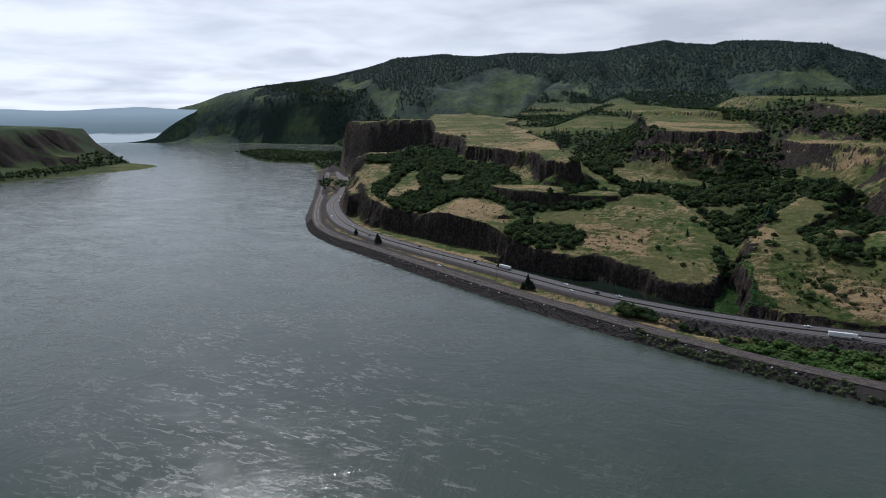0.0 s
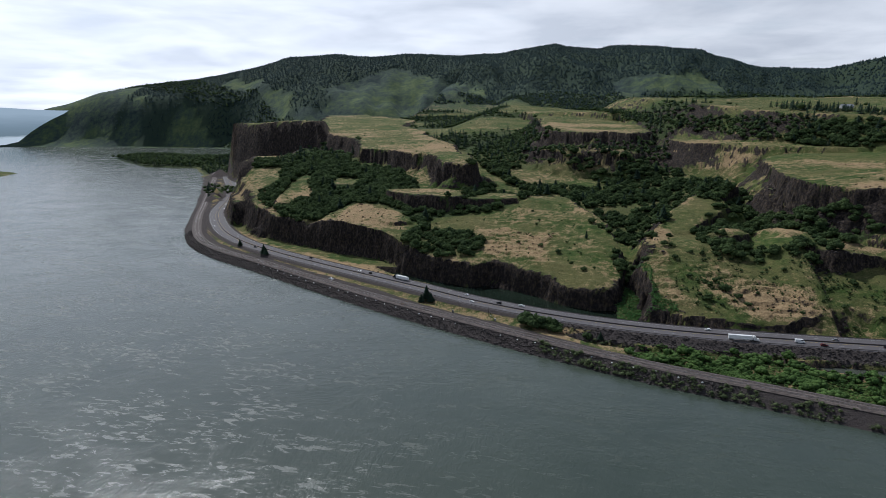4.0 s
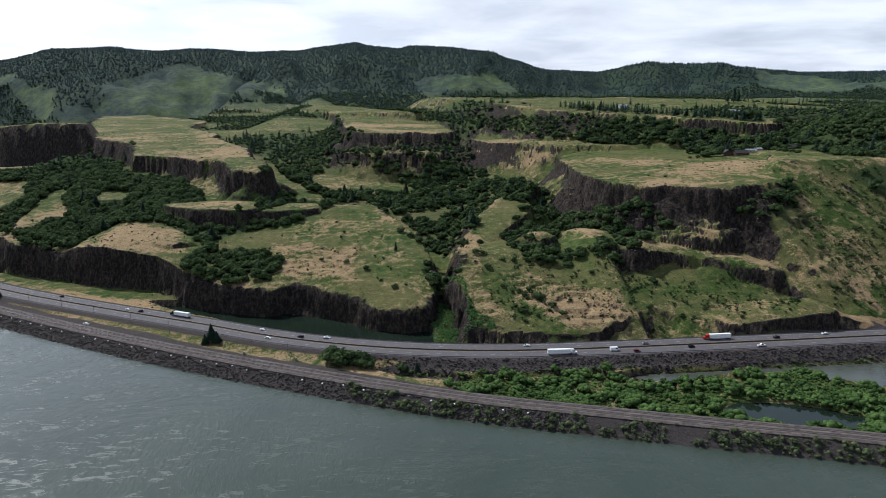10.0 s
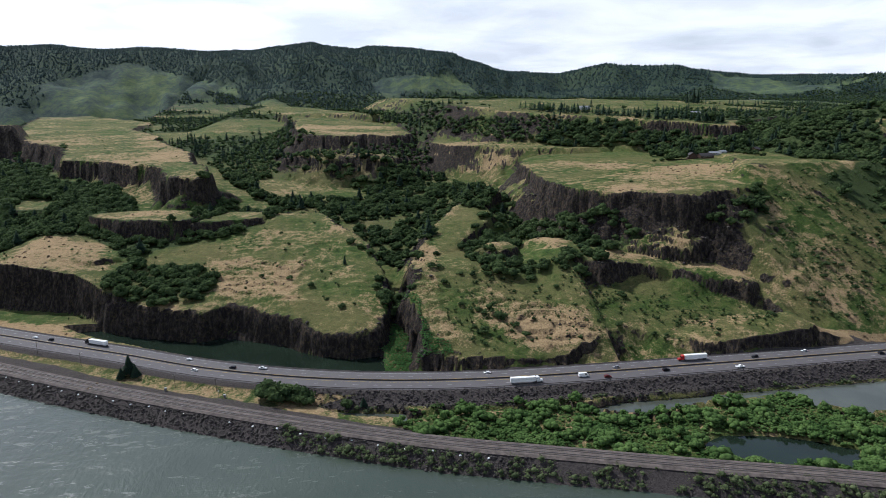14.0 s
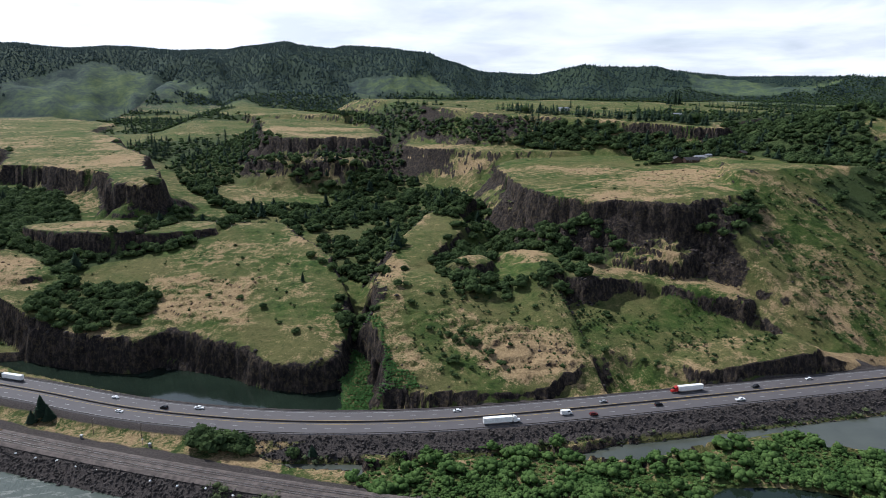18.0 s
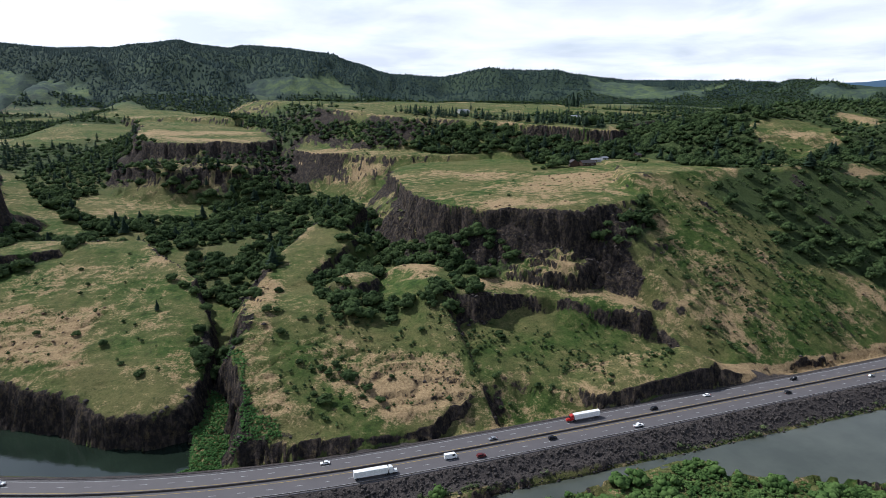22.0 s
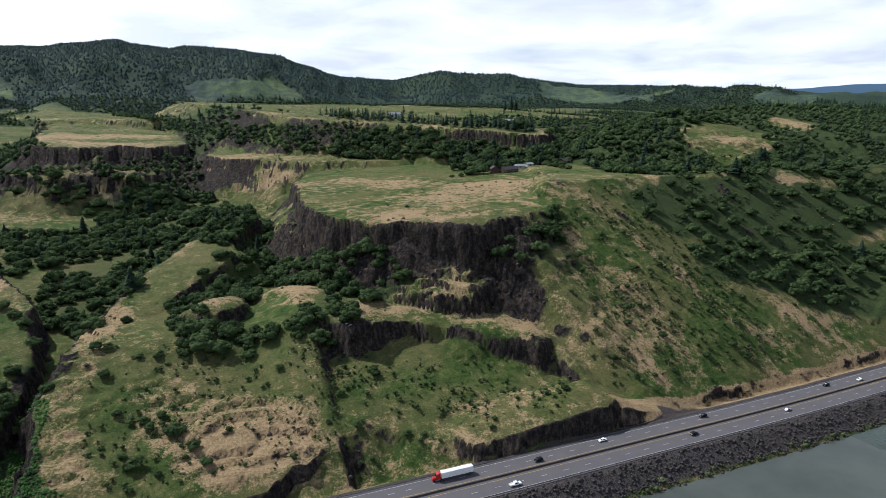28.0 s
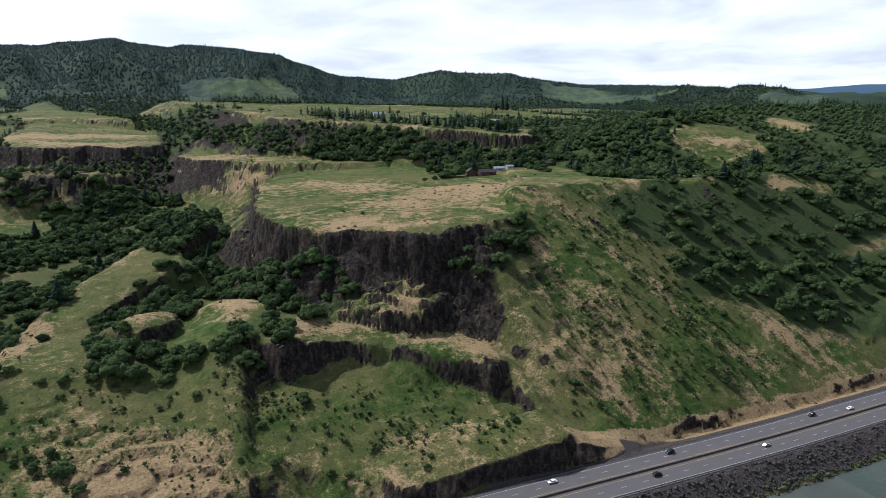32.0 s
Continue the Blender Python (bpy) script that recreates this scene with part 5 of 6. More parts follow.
def lorry(paint, label):
    """An articulated lorry that faces +x, its middle at the origin."""
    thing = empty("semi_truck", Matrix())
    part("trailer", boxed(-10.4, 5.6, -1.28, 1.28, 1.15, 4.05, bevel=0.06), WHITE, thing, "long white box trailer")
    part("chassis", boxed(-10.2, 9.6, -0.5, 0.5, 0.75, 1.1), BLACK_PAINT, thing, "dark chassis rails")
    part("sleeper_cab", boxed(6.2, 8.3, -1.2, 1.2, 1.0, 3.75, bevel=0.12, slope=(0, 0.35)), paint, thing)
    part("bonnet", boxed(8.2, 10.3, -0.95, 0.95, 0.8, 2.05, bevel=0.15, slope=(0, 0.25)), paint, thing)
    part("roof_fairing", boxed(6.2, 7.9, -1.1, 1.1, 3.7, 4.1, bevel=0.08, slope=(0, 0.9)), paint, thing)
    part("windscreen", boxed(7.85, 8.33, -1.0, 1.0, 2.2, 3.1, slope=(0, 0.12)), PANE, thing, "dark split windscreen")
    for y in (-1.14, 1.14):
        part("fuel_tank", boxed(6.3, 7.8, min(y, y * 0.7), max(y, y * 0.7), 0.55, 1.05, bevel=0.1), CHROME, thing, "polished fuel tank")
        for x in (-9.4, -8.1, 4.6, 5.9, 9.2):
            add_wheel(thing, x, y * 0.95, 0.5, 0.32)
    return tagged(thing, label, "lorry", "vehicles on the highway")


def road_place(x, lane, z=8.24):
    """A pose on the highway at about x; lane: metres to the left of its middle line seen eastwards; eastbound lanes are below zero."""
    k = min(range(1, len(ROAD_FINE) - 1), key=lambda i: abs(ROAD_FINE[i][0] - x))
    (ax, ay), (bx, by) = ROAD_FINE[k - 1], ROAD_FINE[k + 1]
    turn = math.degrees(math.atan2(by - ay, bx - ax))
    px, py = ROAD_FINE[k]
    n = radians(turn + 90)
    return pose(px + lane * math.cos(n), py + lane * math.sin(n), z, 0, 0, turn + (180 if lane > 0 else 0))


FLEET = {
    "white_car": car(WHITE, "white saloon car on the grey highway", "car"),
    "silver_car": car(GREY_PAINT, "silver saloon car on the grey highway", "car"),
    "black_suv": car(BLACK_PAINT, "black sport utility car on the highway", "car", "suv"),
    "white_pickup": car(WHITE, "white pickup truck on the grey highway", "pickup", "pickup"),
    "maroon_suv": car(MAROON, "dark maroon utility car on the highway", "car", "suv"),
    "camper": car(WHITE, "tall white camper van on the highway", "van", "van"),
    "white_lorry": lorry(WHITE, "white articulated lorry with a long trailer"),
    "red_lorry": lorry(RED_PAINT, "articulated lorry with red cab and white trailer"),
    "black_lorry": lorry(BLACK_PAINT, "articulated lorry with black cab and white trailer"),
}
TRAFFIC = [
    ("white_car", -700, 5.0), ("white_car", -672, 8.6), ("silver_car", -607, -5.0), ("white_car", -575, -8.6), ("silver_car", -505, 5.0), ("black_suv", -440, -5.0), ("black_suv", -350, 8.6),
    ("white_car", -272, 5.0), ("black_suv", -258, 5.0), ("black_lorry", -222, 8.6), ("white_car", -147, 8.6), ("white_car", -131, -5.0), ("black_suv", -113, 5.0), ("white_pickup", -92, 8.6), ("white_car", 53, 8.6),
    ("white_lorry", 74, -8.6), ("camper", 112, -5.0), ("maroon_suv", 130, -8.6), ("silver_car", 142, 5.0), ("red_lorry", 197, 8.6), ("black_suv", 168, -5.0), ("white_pickup", 221, -8.6), ("black_suv", 240, 5.0), ("white_car", 280, 8.6),
    ("black_suv", 348, 8.6), ("silver_car", 400, -5.0), ("black_suv", 451, 8.6), ("white_car", 478, 5.0), ("camper", 560, -5.0), ("black_suv", 330, -5.0),
]
first_use = set()
for name, x, lane in TRAFFIC:
    if name in first_use:
        copy_thing(FLEET[name], road_place(x, lane))
    else:
        first_use.add(name)
        FLEET[name].matrix_world = road_place(x, lane)
parked = car(WHITE, "white pickup parked beside the railway track", "pickup", "pickup")
parked.matrix_world = pose(-289, 373.5, 7.25, 0, 0, 148)
parked["group"] = "parked vehicles"

# ---- highway fittings ----
for side in (-1, 1):
    for near, material, name in ((11.2, PAINT, "edge_line"), (2.2, YELLOW, "centre_line")):
        bm_verts, bm_faces = ribbon(ROAD_FINE, [(side * near + 0.10, 8.31 - abs(near) * 0.0105), (side * near - 0.10, 8.31 - abs(near) * 0.0105)])
        line = new(name, mesh_from(name, bm_verts, bm_faces, material, False))
        line.parent = road
dash_mesh = boxed(-1.6, 1.6, -0.11, 0.11, 0.0, 0.02)
dash_data = bpy.data.meshes.new("lane_dash")
dash_mesh.to_mesh(dash_data)
dash_mesh.free()
dash_data.materials.append(PAINT)
run, far_verts, far_faces = 0.0, [], []
for (ax, ay), (bx, by) in zip(ROAD_FINE, ROAD_FINE[1:]):
    step = math.dist((ax, ay), (bx, by))
    if (run % 12.19) + step >= 12.19 and -900 < ax < 1000:
        turn = math.atan2(by - ay, bx - ax)
        for side in (-6.8, 6.8):
            m = Matrix.Translation((ax - math.sin(turn) * side, ay + math.cos(turn) * side, 8.24)) @ Matrix.Rotation(turn, 4, "Z")
            if -420 < ax < 640:
                dash = new("lane_dash", dash_data)
                dash.matrix_world = m
                dash.parent = road
            else:
                i = len(far_verts)
                far_verts += [m @ Vector(c) for c in ((-1.6, -0.1, 0.02), (1.6, -0.1, 0.02), (1.6, 0.1, 0.02), (-1.6, 0.1, 0.02))]
                far_faces.append((i, i + 1, i + 2, i + 3))
    run += step
far_dash = tagged(new("lane_dashes", mesh_from("lane_dashes", far_verts, far_faces, PAINT, False)), kind="stuff")
far_dash.parent = road

barrier = new("median_barrier", mesh_from("median_barrier", *ribbon(ROAD_FINE, [(0.32, 8.2), (0.28, 8.5), (0.12, 8.75), (0.09, 9.12), (-0.09, 9.12), (-0.12, 8.75), (-0.28, 8.5), (-0.32, 8.2)]), BARRIER, False))
tagged(barrier, "stained concrete barrier along the highway middle, painted dark as in shade", "barrier", kind="structure")
post_mesh = boxed(-0.09, 0.09, -0.10, 0.10, -0.3, 0.78)
post_data = bpy.data.meshes.new("post")
post_mesh.to_mesh(post_data)
post_mesh.free()
post_data.materials.append(TIMBER)
for side in (-1, 1):
    guard = tagged(new("guard_rail"), "weathered steel guard rail on short timber posts", "guard rail", "guard rails along the highway")
    o = side * 12.6
    beam = new("beam", mesh_from("beam", *ribbon(ROAD_FINE, [(o - side * 0.10, 8.55), (o - side * 0.16, 8.68), (o - side * 0.10, 8.78), (o - side * 0.16, 8.88), (o - side * 0.10, 8.98), (o - side * 0.03, 8.98), (o - side * 0.03, 8.55)]), STEEL, False))
    beam.parent = guard
    rest = bmesh.new()
    run = 0.0
    for k, (x, y, nx, ny) in enumerate(offsets(ROAD_FINE)):
        if not -900 < x < 800:
            continue
        if -130 < x < 380:
            p = new("post", post_data)
            p.matrix_world = Matrix.Translation((x + nx * o, y + ny * o, 8.2))
            p.parent = guard
        else:
            block(rest, x + nx * o - 0.1, x + nx * o + 0.1, y + ny * o - 0.1, y + ny * o + 0.1, 7.9, 8.98)
    tagged(part("post_line", rest, TIMBER, guard), kind="stuff")

# ---- railway ----
ballast = new("railway_bed", mesh_from("railway_bed", *ribbon(RAIL_FINE, [(6.6, 6.6), (4.9, 7.22), (-4.9, 7.22), (-6.6, 6.6)]), painted("brown_ballast", (0.125, 0.102, 0.090), 0.95, 0, 0.55, 0.35), False))
tagged(ballast, "brown gravel bed of the riverside railway", "railway bed", kind="structure")
for middle in (-2.3, 2.3):
    track = tagged(new("railway_track"), "steel railway track on dark timber sleepers", "railway track", "railway tracks")
    for side in (-0.75, 0.75):
        o = middle + side
        r = new("rail", mesh_from("rail", *ribbon(RAIL_FINE, [(o + 0.07, 7.30), (o + 0.05, 7.47), (o - 0.05, 7.47), (o - 0.07, 7.30)]), RAIL_STEEL, False))
        r.parent = track
    ties = bmesh.new()
    for x, y, nx, ny in offsets(spline(RAIL, 1.3)):
        if -560 < x < 420:
            m = Matrix.Translation((x + nx * middle, y + ny * middle, 7.26)) @ Matrix.Rotation(math.atan2(ny, nx), 4, "Z") @ Matrix.Diagonal((2.5, 0.26, 0.14, 1))
            bmesh.ops.create_cube(ties, size=1.0, matrix=m)
    tagged(part("sleeper_bed", ties, SLEEPER, track), kind="stuff")


def utility_pole(tall):
    thing = empty("utility_pole", Matrix())
    part("pole", tube(bmesh.new(), 0, 0, -0.5, tall, 0.17, 0.11), TIMBER, thing)
    arm = part("crossarm", boxed(-1.2, 1.2, -0.07, 0.07, tall - 0.9, tall - 0.72), TIMBER, thing)
    for x in (-1.05, -0.4, 0.4, 1.05):
        part("insulator", tube(bmesh.new(), x, 0, tall - 0.72, tall - 0.5, 0.05, 0.03, 6), WHITE, arm, "pale insulator")
    return tagged(thing, "bare timber utility pole beside the railway", "utility pole", "utility poles beside the railway")


def cabinet():
    thing = empty("signal_cabinet", Matrix())
    part("box", boxed(-0.7, 0.7, -0.5, 0.5, 0.15, 2.0, bevel=0.04), GREY_PAINT, thing)
    part("plinth", boxed(-0.8, 0.8, -0.6, 0.6, -0.3, 0.15), CONCRETE, thing)
    part("door", boxed(-0.6, 0.6, -0.54, -0.5, 0.3, 1.85), GREY_PAINT, thing)
    part("roof", boxed(-0.8, 0.8, -0.6, 0.6, 2.0, 2.1), METAL_ROOF, thing)
    return tagged(thing, "grey steel signal cabinet beside the track", "cabinet", "signal cabinets")


def signal_mast():
    thing = empty("railway_signal", Matrix())
    part("mast", tube(bmesh.new(), 0, 0, -0.4, 6.2, 0.10, 0.08), STEEL, thing)
    part("head", boxed(-0.25, 0.25, -0.15, 0.15, 5.0, 6.3, bevel=0.05), BLACK_PAINT, thing, "black signal head")
    part("sign_plate", boxed(-0.5, 0.5, -0.18, -0.15, 3.6, 4.4), WHITE, thing, "small white plate")
    return tagged(thing, "railway signal on a slim steel mast", "signal", "railway signals")


def ground_z(x, y):
    return float(look_up(ZZ, np.array([x]), np.array([y]))[0])


pole = utility_pole(9.5)
POLE_SPOTS = [(-293, 397), (-254, 374), (-216, 350), (-180, 326), (-143, 304), (-116, 294), (-330, 419), (-370, 443), (-410, 466)]
for n, (x, y) in enumerate(POLE_SPOTS):
    m = pose(x, y, ground_z(x, y), 0, 0, 58)
    if n:
        copy_thing(pole, m)
    else:
        pole.matrix_world = m
box = cabinet()
box.matrix_world = pose(-148, 301, ground_z(-148, 301), 0, 0, -30)
copy_thing(box, pose(-109, 283, ground_z(-109, 283), 0, 0, -30))
signal = signal_mast()
signal.matrix_world = pose(-113, 285, ground_z(-113, 285), 0, 0, 60)


def marker_block(seed):
    rng = np.random.RandomState(seed)
    bm = bmesh.new()
    bmesh.ops.create_icosphere(bm, subdivisions=1, radius=0.5)
    for v in bm.verts:
        v.co = Vector((v.co.x * 2.0, v.co.y * 1.2, v.co.z * 0.9)) * (0.8 + 0.4 * rng.rand())
    mesh = bpy.data.meshes.new("pale_block")
    bm.to_mesh(mesh)
    bm.free()
    mesh.materials.append(WHITE)
    return tagged(new("pale_block", mesh), "pale broken stone lying beside the track", "stone", "pale stones beside the railway")


stone = marker_block(3)
spots = [p for p in offsets(spline(RAIL, 13)) if -400 < p[0] < 40]
for n, (x, y, nx, ny) in enumerate(spots):
    o = -7.4 - 1.5 * ((n * 7) % 3)
    o = max(o, -8.2)
    px, py = x + nx * o, y + ny * o
    m = pose(px, py, ground_z(px, py) + 0.15, 0, 0, 37 * n)
    if n:
        copy_thing(stone, m)
    else:
        stone.matrix_world = m


# ---- houses ----
def house(name, label, long, wide, wall, roof_z, wall_mat, roof_mat, wing=False):
    """A gabled house whose ridge runs along x, standing on z = 0."""
    thing = empty(name, Matrix())
    h, w = long / 2, wide / 2
    bm = bmesh.new()
    pts = [(-w, -1.0), (w, -1.0), (w, wall), (0, roof_z), (-w, wall)]
    a = [bm.verts.new((-h, y, z)) for y, z in pts]
    b = [bm.verts.new((h, y, z)) for y, z in pts]
    bm.faces.new(a[::-1])
    bm.faces.new(b)
    for k in range(5):
        bm.faces.new((a[k], a[(k + 1) % 5], b[(k + 1) % 5], b[k]))
    part("wall", bm, wall_mat, thing)
    rise = (roof_z - wall) / w
    for side in (-1, 1):
        bm = bmesh.new()
        ys = [0, side * (w + 0.6)]
        low = []
        for z_up in (0.05, 0.25):
            for x in (-h - 0.5, h + 0.5):
                for y in ys:
                    low.append(bm.verts.new((x, y, roof_z - abs(y) * rise + z_up)))
        bmesh.ops.convex_hull(bm, input=low)
        roof = part("roof", bm, roof_mat, thing, "low pitched roof slope")
        if side == 1:
            part("chimney", boxed(h * 0.3, h * 0.3 + 0.9, 0.2, 1.0, wall, roof_z + 0.9), CONCRETE, roof, "square masonry chimney")
    for side in (-1, 1):
        for k in range(max(2, int(long / 3.2))):
            x = -h + 1.2 + k * 3.0
            if x + 1.3 < h:
                y = side * (w + 0.03)
                win = part("window", boxed(x, x + 1.3, min(y, y - side * 0.1), max(y, y - side * 0.1), 1.0, 2.2), WHITE, thing, "white window frame")
                y2 = side * (w + 0.05)
                part("pane", boxed(x + 0.1, x + 1.2, min(y2, y2 - side * 0.08), max(y2, y2 - side * 0.08), 1.1, 2.1), PANE, win)
    part("door", boxed(-0.5, 0.5, -w - 0.06, -w + 0.05, 0.0, 2.1), TIMBER, thing, "dark timber door")
    return thing


HOUSES = [
    ("ranch_house", "long brown timber house with dark roof among trees", 20, 9, 3.2, 6.0, BROWN_WALL, DARK_ROOF, 427, 664, 8),
    ("barn", "brown timber barn with dark roof beside the house", 13, 10, 4.2, 7.6, BROWN_WALL, DARK_ROOF, 411, 669, 75),
    ("outbuilding", "low outbuilding with a pale metal roof", 12, 7, 2.8, 4.4, PALE_WALL, METAL_ROOF, 455, 690, -5),
    ("cottage", "small dark timber cottage behind the meadow", 11, 8, 3.0, 5.4, BROWN_WALL, DARK_ROOF, 516, 690, 25),
    ("outbuilding", "grey shed with metal roof near the cottage", 9, 6, 2.6, 4.0, PALE_WALL, METAL_ROOF, 470, 694, 10),
    ("hill_house", "pale house among firs on the cliff rim", 22, 10, 4.0, 7.0, PALE_WALL, METAL_ROOF, 438, 1120, 10),
    ("hill_house", "dark house among firs near the cliff rim", 18, 10, 4.0, 7.0, BROWN_WALL, METAL_ROOF, 590, 975, -10),
    ("hill_house", "dark house on the wooded hill", 22, 12, 4.5, 8.0, BROWN_WALL, DARK_ROOF, 1500, 1050, 30),
    ("farmhouse", "white farmhouse on the distant green plain", 26, 14, 5.0, 9.0, WHITE, METAL_ROOF, 1650, 2350, 10),
]
for name, label, long, wide, wall, top, wm, rm, x, y, turn in HOUSES:
    thing = house(name, label, long, wide, wall, top, wm, rm)
    thing.matrix_world = pose(x, y, ground_z(x, y) + 0.3, 0, 0, turn)
    tagged(thing, label, "house" if "house" in name or name == "cottage" else "farm building", "houses on the plateau")


# ---- single trees ----
def tree_parts(name, crown, trunk_r, trunk_h, material, tall, wide, label, category, group):
    thing = empty(name, Matrix())
    bm = tube(bmesh.new(), 0, 0, -0.6, trunk_h, trunk_r, trunk_r * 0.45, 7)
    for k in range(4):
        a = 1.6 * k + 0.4
        limb = bmesh.ops.create_cone(bm, cap_ends=False, segments=5, radius1=trunk_r * 0.4, radius2=trunk_r * 0.12, depth=wide * 0.35)["verts"]
        bmesh.ops.rotate(bm, verts=limb, matrix=Matrix.Rotation(radians(50), 3, "Y"))
        bmesh.ops.rotate(bm, verts=limb, matrix=Matrix.Rotation(a, 3, "Z"))
        bmesh.ops.translate(bm, verts=limb, vec=(math.cos(a) * wide * 0.13, math.sin(a) * wide * 0.13, trunk_h * 0.8))
    part("trunk", bm, BARK, thing)
    v, f = crown
    mesh = mesh_from("crown", [(p[0] * wide, p[1] * wide, p[2] * tall) for p in v], f, material, False)
    c = new("crown", mesh)
    c.parent = thing
    return tagged(thing, label, category, group)


OAK_KINDS = [tree_parts("oak_tree", oak_crown(40 + k, 260, 11), 0.22, 2.2, OAK_LEAF, 5.2, 6.4, "round dark green oak standing in the grass", "tree", "oaks on the open slopes") for k in range(4)]
FIR_KINDS = [tree_parts("fir_tree", fir_crown(60 + k, 15, 9), 0.30, 8.0, FIR_LEAF, 13.0, 10.5, "dark green fir with drooping boughs", "tree", "firs on the open slopes") for k in range(3)]
BUSHY_KINDS = [tree_parts("fir_tree", fir_crown(90 + k, 16, 11), 0.30, 6.0, FIR_LEAF, 12.0, 18.0, "dark bushy fir beside the railway", "tree", "firs beside the railway") for k in range(2)]
SHRUB_KINDS = [tree_parts("shrub", bush_crown(80 + k), 0.08, 0.6, OAK_LEAF, 1.7, 2.2, "low dark green shrub on the grassy slope", "shrub", "shrubs on the slopes") for k in range(4)]
used = set()


def stand(kinds, k, x, y, size, turn, label=""):
    """Sets one of the kinds at a place, as itself first and as a copy after that."""
    ob = kinds[k % len(kinds)]
    m = pose(x, y, ground_z(x, y) - 0.1, 0, 0, turn) @ Matrix.Scale(size, 4)
    if ob in used:
        ob = copy_thing(ob, m)
        ob.scale = (size, size, size)
    else:
        used.add(ob)
        ob.matrix_basis = m
    if label:
        ob["label"] = label
    return ob


OAK_SPOTS = [(-64, 429, 0.8), (-39, 385, 0.75), (60, 324, 1.1), (77, 342, 1.25), (43, 392, 0.8), (43, 420, 0.7), (48, 470, 0.9), (51, 361, 0.6), (37, 420, 0.9), (59, 407, 0.6), (-38, 388, 0.6), (-7, 432, 1.2), (-10, 415, 1.1), (-20, 505, 1.1), (-12, 490, 1.2), (-30, 520, 1.2), (-4, 470, 1.2), (-100, 560, 0.5), (-90, 530, 0.45)]
for n, (x, y, size) in enumerate(OAK_SPOTS):
    stand(OAK_KINDS, n, x, y, size, 53 * n)
stand(FIR_KINDS, 0, -36, 470, 0.72, 0, "lone dark fir standing on the green meadow")
for n, (x, y, size) in enumerate([(-178, 329, 1.15), (-173, 325, 0.8), (-182, 325, 0.7), (-414, 468, 1.05), (-409, 464, 0.8), (-467, 505, 0.8), (-26, 262, 0.55), (709, 1185, 2.6), (722, 1190, 2.2), (700, 1195, 1.8)]):
    stand(BUSHY_KINDS if x < 0 else FIR_KINDS, n + 1, x, y, size, 71 * n, "dark bushy fir beside the railway" if x < 0 else "tall dark fir on the green knoll")
for n, (x, y, size) in enumerate([(-83, 279, 2.1), (-75, 275, 2.4), (-66, 272, 2.0), (-60, 268, 1.5), (-36, 264, 1.0)]):
    stand(OAK_KINDS, n, x, y, size, 40 * n, "large rounded tree between the highway and railway")
for n, (x, y, size) in enumerate([(397, 668, 2.0), (392, 676, 1.8), (384, 672, 1.9), (378, 668, 1.2), (368, 664, 0.9), (356, 662, 0.8), (440, 706, 1.9), (425, 705, 1.8), (478, 660, 1.0), (486, 658, 1.1), (494, 662, 1.0), (500, 668, 1.1), (488, 668, 0.9), (470, 622, 1.0), (476, 618, 0.9)]):
    stand(OAK_KINDS, n, x, y, size, 80 * n, "leafy tree sheltering the farm buildings")
# open-slope shrubs and oaks set one by one
rng = np.random.RandomState(21)
count = 0
for outline, gap, group in (([(40, 312), (110, 306), (280, 306), (270, 325), (160, 378), (60, 420), (44, 470), (38, 380)], 13.0, 0), ([(310, 320), (440, 320), (470, 370), (430, 450), (350, 440), (318, 380)], 9.5, 1), ([(-350, 480), (-230, 440), (-140, 425), (-30, 372), (-12, 400), (-60, 520), (-130, 470), (-260, 470)], 27.0, 2)):
    x, y, _ = scatter(outline, gap, 700 + count)
    for px, py in zip(x, y):
        if count < 320:
            if rng.rand() < 0.22:
                stand(OAK_KINDS, count, float(px), float(py), 0.35 + 0.45 * rng.rand(), 360 * rng.rand())
            else:
                stand(SHRUB_KINDS, count, float(px), float(py), 0.6 + 1.1 * rng.rand(), 360 * rng.rand())
            count += 1

# ---- thickets by the water ----
x, y, rng = scatter(ISLAND, 2.9, 900, 0.5)
keep = look_up(ZZ, x, y) > 0.5
x, y = x[keep], y[keep]
rows = []
lush = fbm(x, y, 26, 3, 0.6)
for px, py, pz, l in zip(x, y, look_up(ZZ, x, y), lush):
    tall = max(0.7, 1.5 + 4.2 * l + 1.5 * rng.rand()) if rng.rand() > 0.06 else 4.5 + 3 * rng.rand()
    rows.append((px, py, pz - 0.2, tall, max(2.0, tall * (0.9 + 0.5 * rng.rand())), 6.283 * rng.rand()))
WILLOWS = [oak_crown(s, 46, 7) for s in range(120, 125)]
plant("willow_thicket", WILLOWS, rows, WILLOW_LEAF, "bright green willow thicket on the marshy island", "thicket")
rows, rng = [], np.random.RandomState(31)
for x, y, nx, ny in offsets(spline(SHORE[2:12], 2.1)):
    for o in (1.2, 3.2, 5.4, 7.8, 10.0):
        px, py = x + nx * -o + rng.normal(), y + ny * -o + rng.normal()
        pz = ground_z(px, py)
        if px < -75 or pz < 0.2 or pz > 6.5 or rng.rand() < 0.20 or fbm(np.array([px]), np.array([py]), 20, 2)[0] < -0.30:
            continue
        tall = 1.4 + 3.4 * rng.rand() ** 2.4
        rows.append((px, py, pz - 0.2, tall, tall * 1.3, 6.283 * rng.rand()))
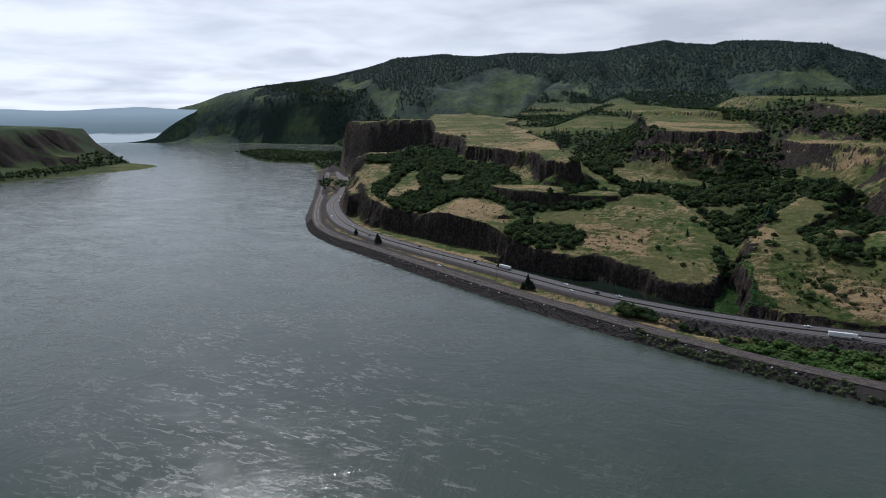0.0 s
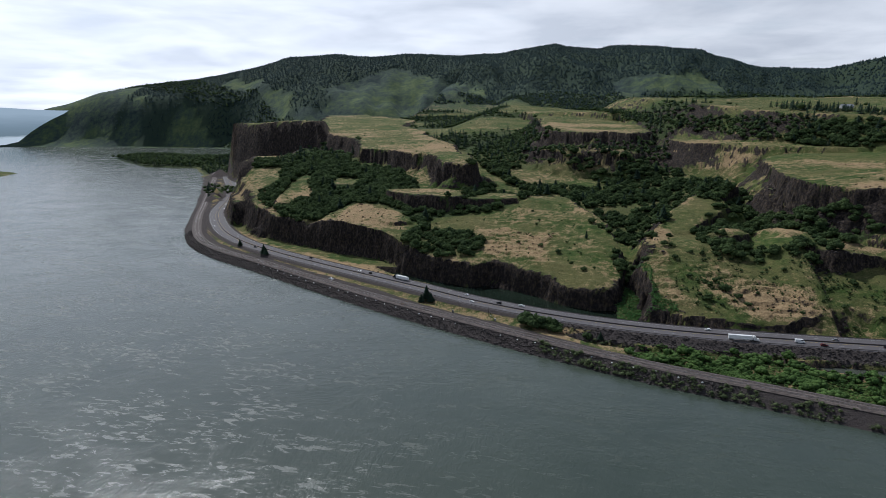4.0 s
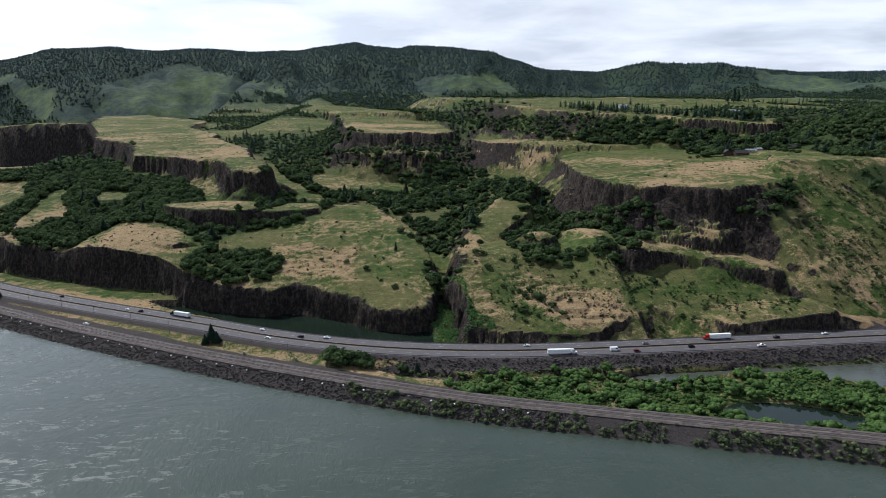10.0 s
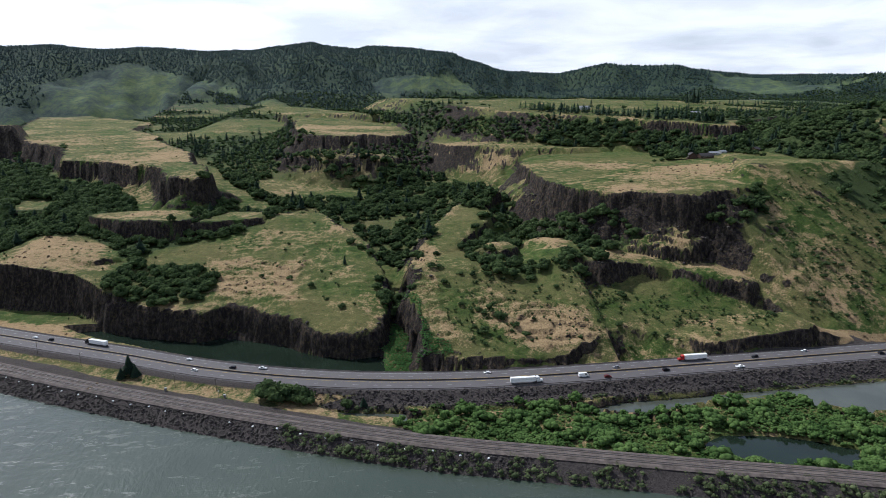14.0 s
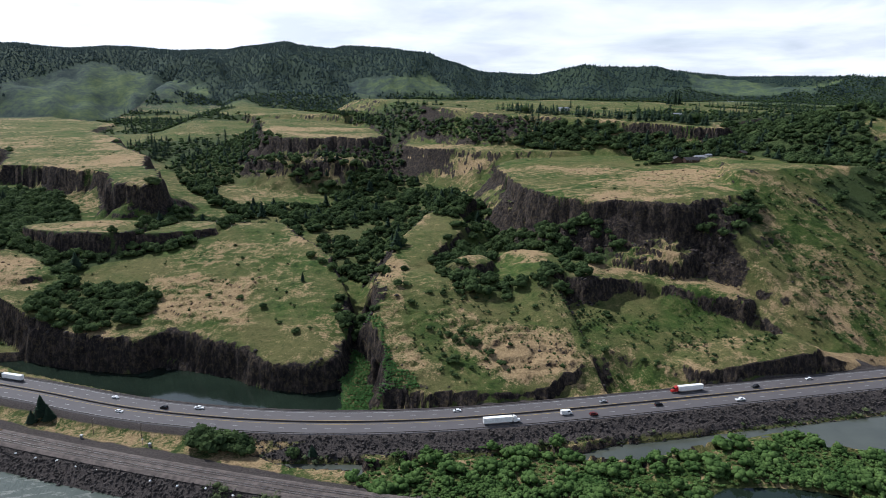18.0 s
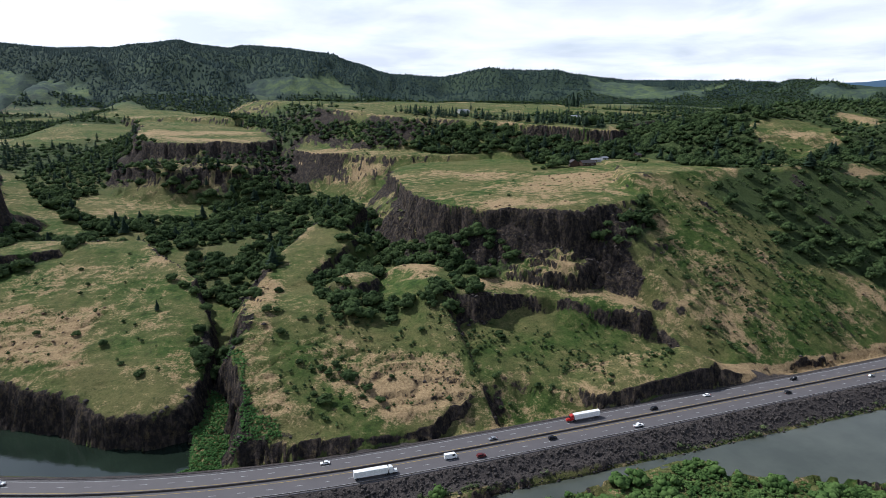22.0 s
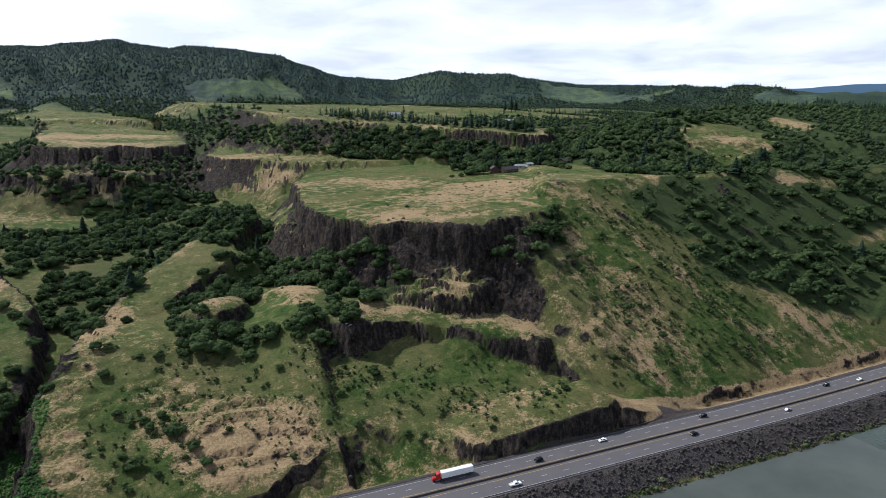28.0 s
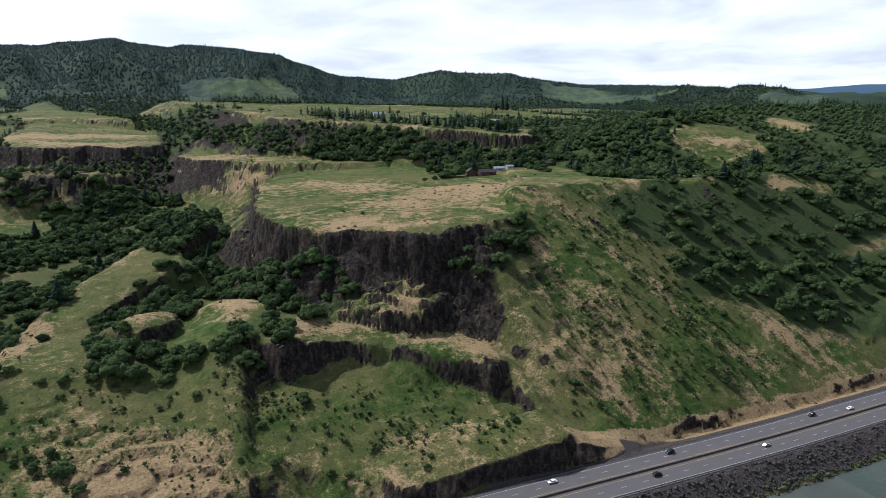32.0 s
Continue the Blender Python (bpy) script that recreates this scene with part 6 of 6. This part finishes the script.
for x, y, nx, ny in offsets(spline(ROAD[12:22], 2.6)):
    o = -25 - 5 * rng.rand()
    px, py = x + nx * o, y + ny * o
    pz = ground_z(px, py)
    if 0.3 < pz < 5 and fbm(np.array([px]), np.array([py]), 30, 2)[0] > -0.3:
        tall = 1.0 + 3.0 * rng.rand() ** 2
        rows.append((px, py, pz - 0.2, tall, tall * 1.3, 6.283 * rng.rand()))
plant("bank_bushes", BUSHES, rows, SHORE_LEAF, "low green bushes along the river bank", "bushes")
x, y, rng = scatter([(-14, 312), (-10, 345), (-2, 385), (12, 395), (22, 357), (30, 318), (38, 304), (20, 298), (-5, 300)], 1.6, 950, 0.4)
rows = [(px, py, pz - 0.2, 0.9 + 2.0 * rng.rand() ** 2, 2.5, 6.283 * rng.rand()) for px, py, pz in zip(x, y, look_up(ZZ, x, y))]
plant("bramble_patch", BUSHES, rows, VINE_LEAF, "mat of fresh green brambles in the canyon mouth", "bramble")


# ---- loose rock ----
def rock_shape(seed):
    rng = np.random.RandomState(seed)
    verts, faces = [], []
    lump(rng, (0, 0, 0.3), 0.75, verts, faces)
    return np.array(verts), faces


ROCKS = [rock_shape(s) for s in range(6)]
rows, rng = [], np.random.RandomState(44)
for line, side, lo, hi, x0, x1 in ((RAIL, -1, 6.5, 17, -600, 60), (ROAD, -1, 14, 29, -60, 760)):
    for x, y, nx, ny in offsets(spline(line, 1.1)):
        if x0 < x < x1:
            for _ in range(6):
                o = side * (lo + (hi - lo) * rng.rand())
                s = 0.5 + 0.9 * rng.rand() ** 2
                rows.append((x + nx * o, y + ny * o, 0, s, s * (1 + 0.6 * rng.rand()), 6.283 * rng.rand()))
rows = np.array(rows)
rows[:, 2] = look_up(ZZ, rows[:, 0], rows[:, 1]) - 0.1
rows = rows[rows[:, 2] > -0.6]
plant("riprap", ROCKS, rows, BOULDER, "dark basalt boulders armouring the embankments", "boulders")
xs, ys = rng.uniform(-520, 700, 26000), rng.uniform(302, 660, 26000)
rk = look_up(ROCK, xs, ys)
keep = (rk > 0.35) & (look_up(STEEP, xs, ys) < 1.6) & (rng.rand(len(xs)) < 0.55)
rows = [(px, py, pz - 0.2, s, s * 1.3, 6.283 * rng.rand()) for px, py, pz, s in zip(xs[keep], ys[keep], look_up(ZZ, xs[keep], ys[keep]), 0.7 + 1.6 * rng.rand(keep.sum()) ** 2)]
plant("scree", ROCKS, rows, BOULDER, "dark broken basalt lying below the cliffs", "boulders")
dry = look_up(DRY, xs, ys)
keep = (dry > 0.55) & (rk < 0.3) & (look_up(ROAD_D, xs, ys) > 22) & (rng.rand(len(xs)) < 0.22)
rows = [(px, py, pz - 0.25, s, s * 1.6, 6.283 * rng.rand()) for px, py, pz, s in zip(xs[keep], ys[keep], look_up(ZZ, xs[keep], ys[keep]), 0.5 + 1.3 * rng.rand(keep.sum()) ** 3)]
plant("outcrops", ROCKS, rows, OCHRE_ROCK, "tan lichened rock outcrops in the dry grass", "rocks")
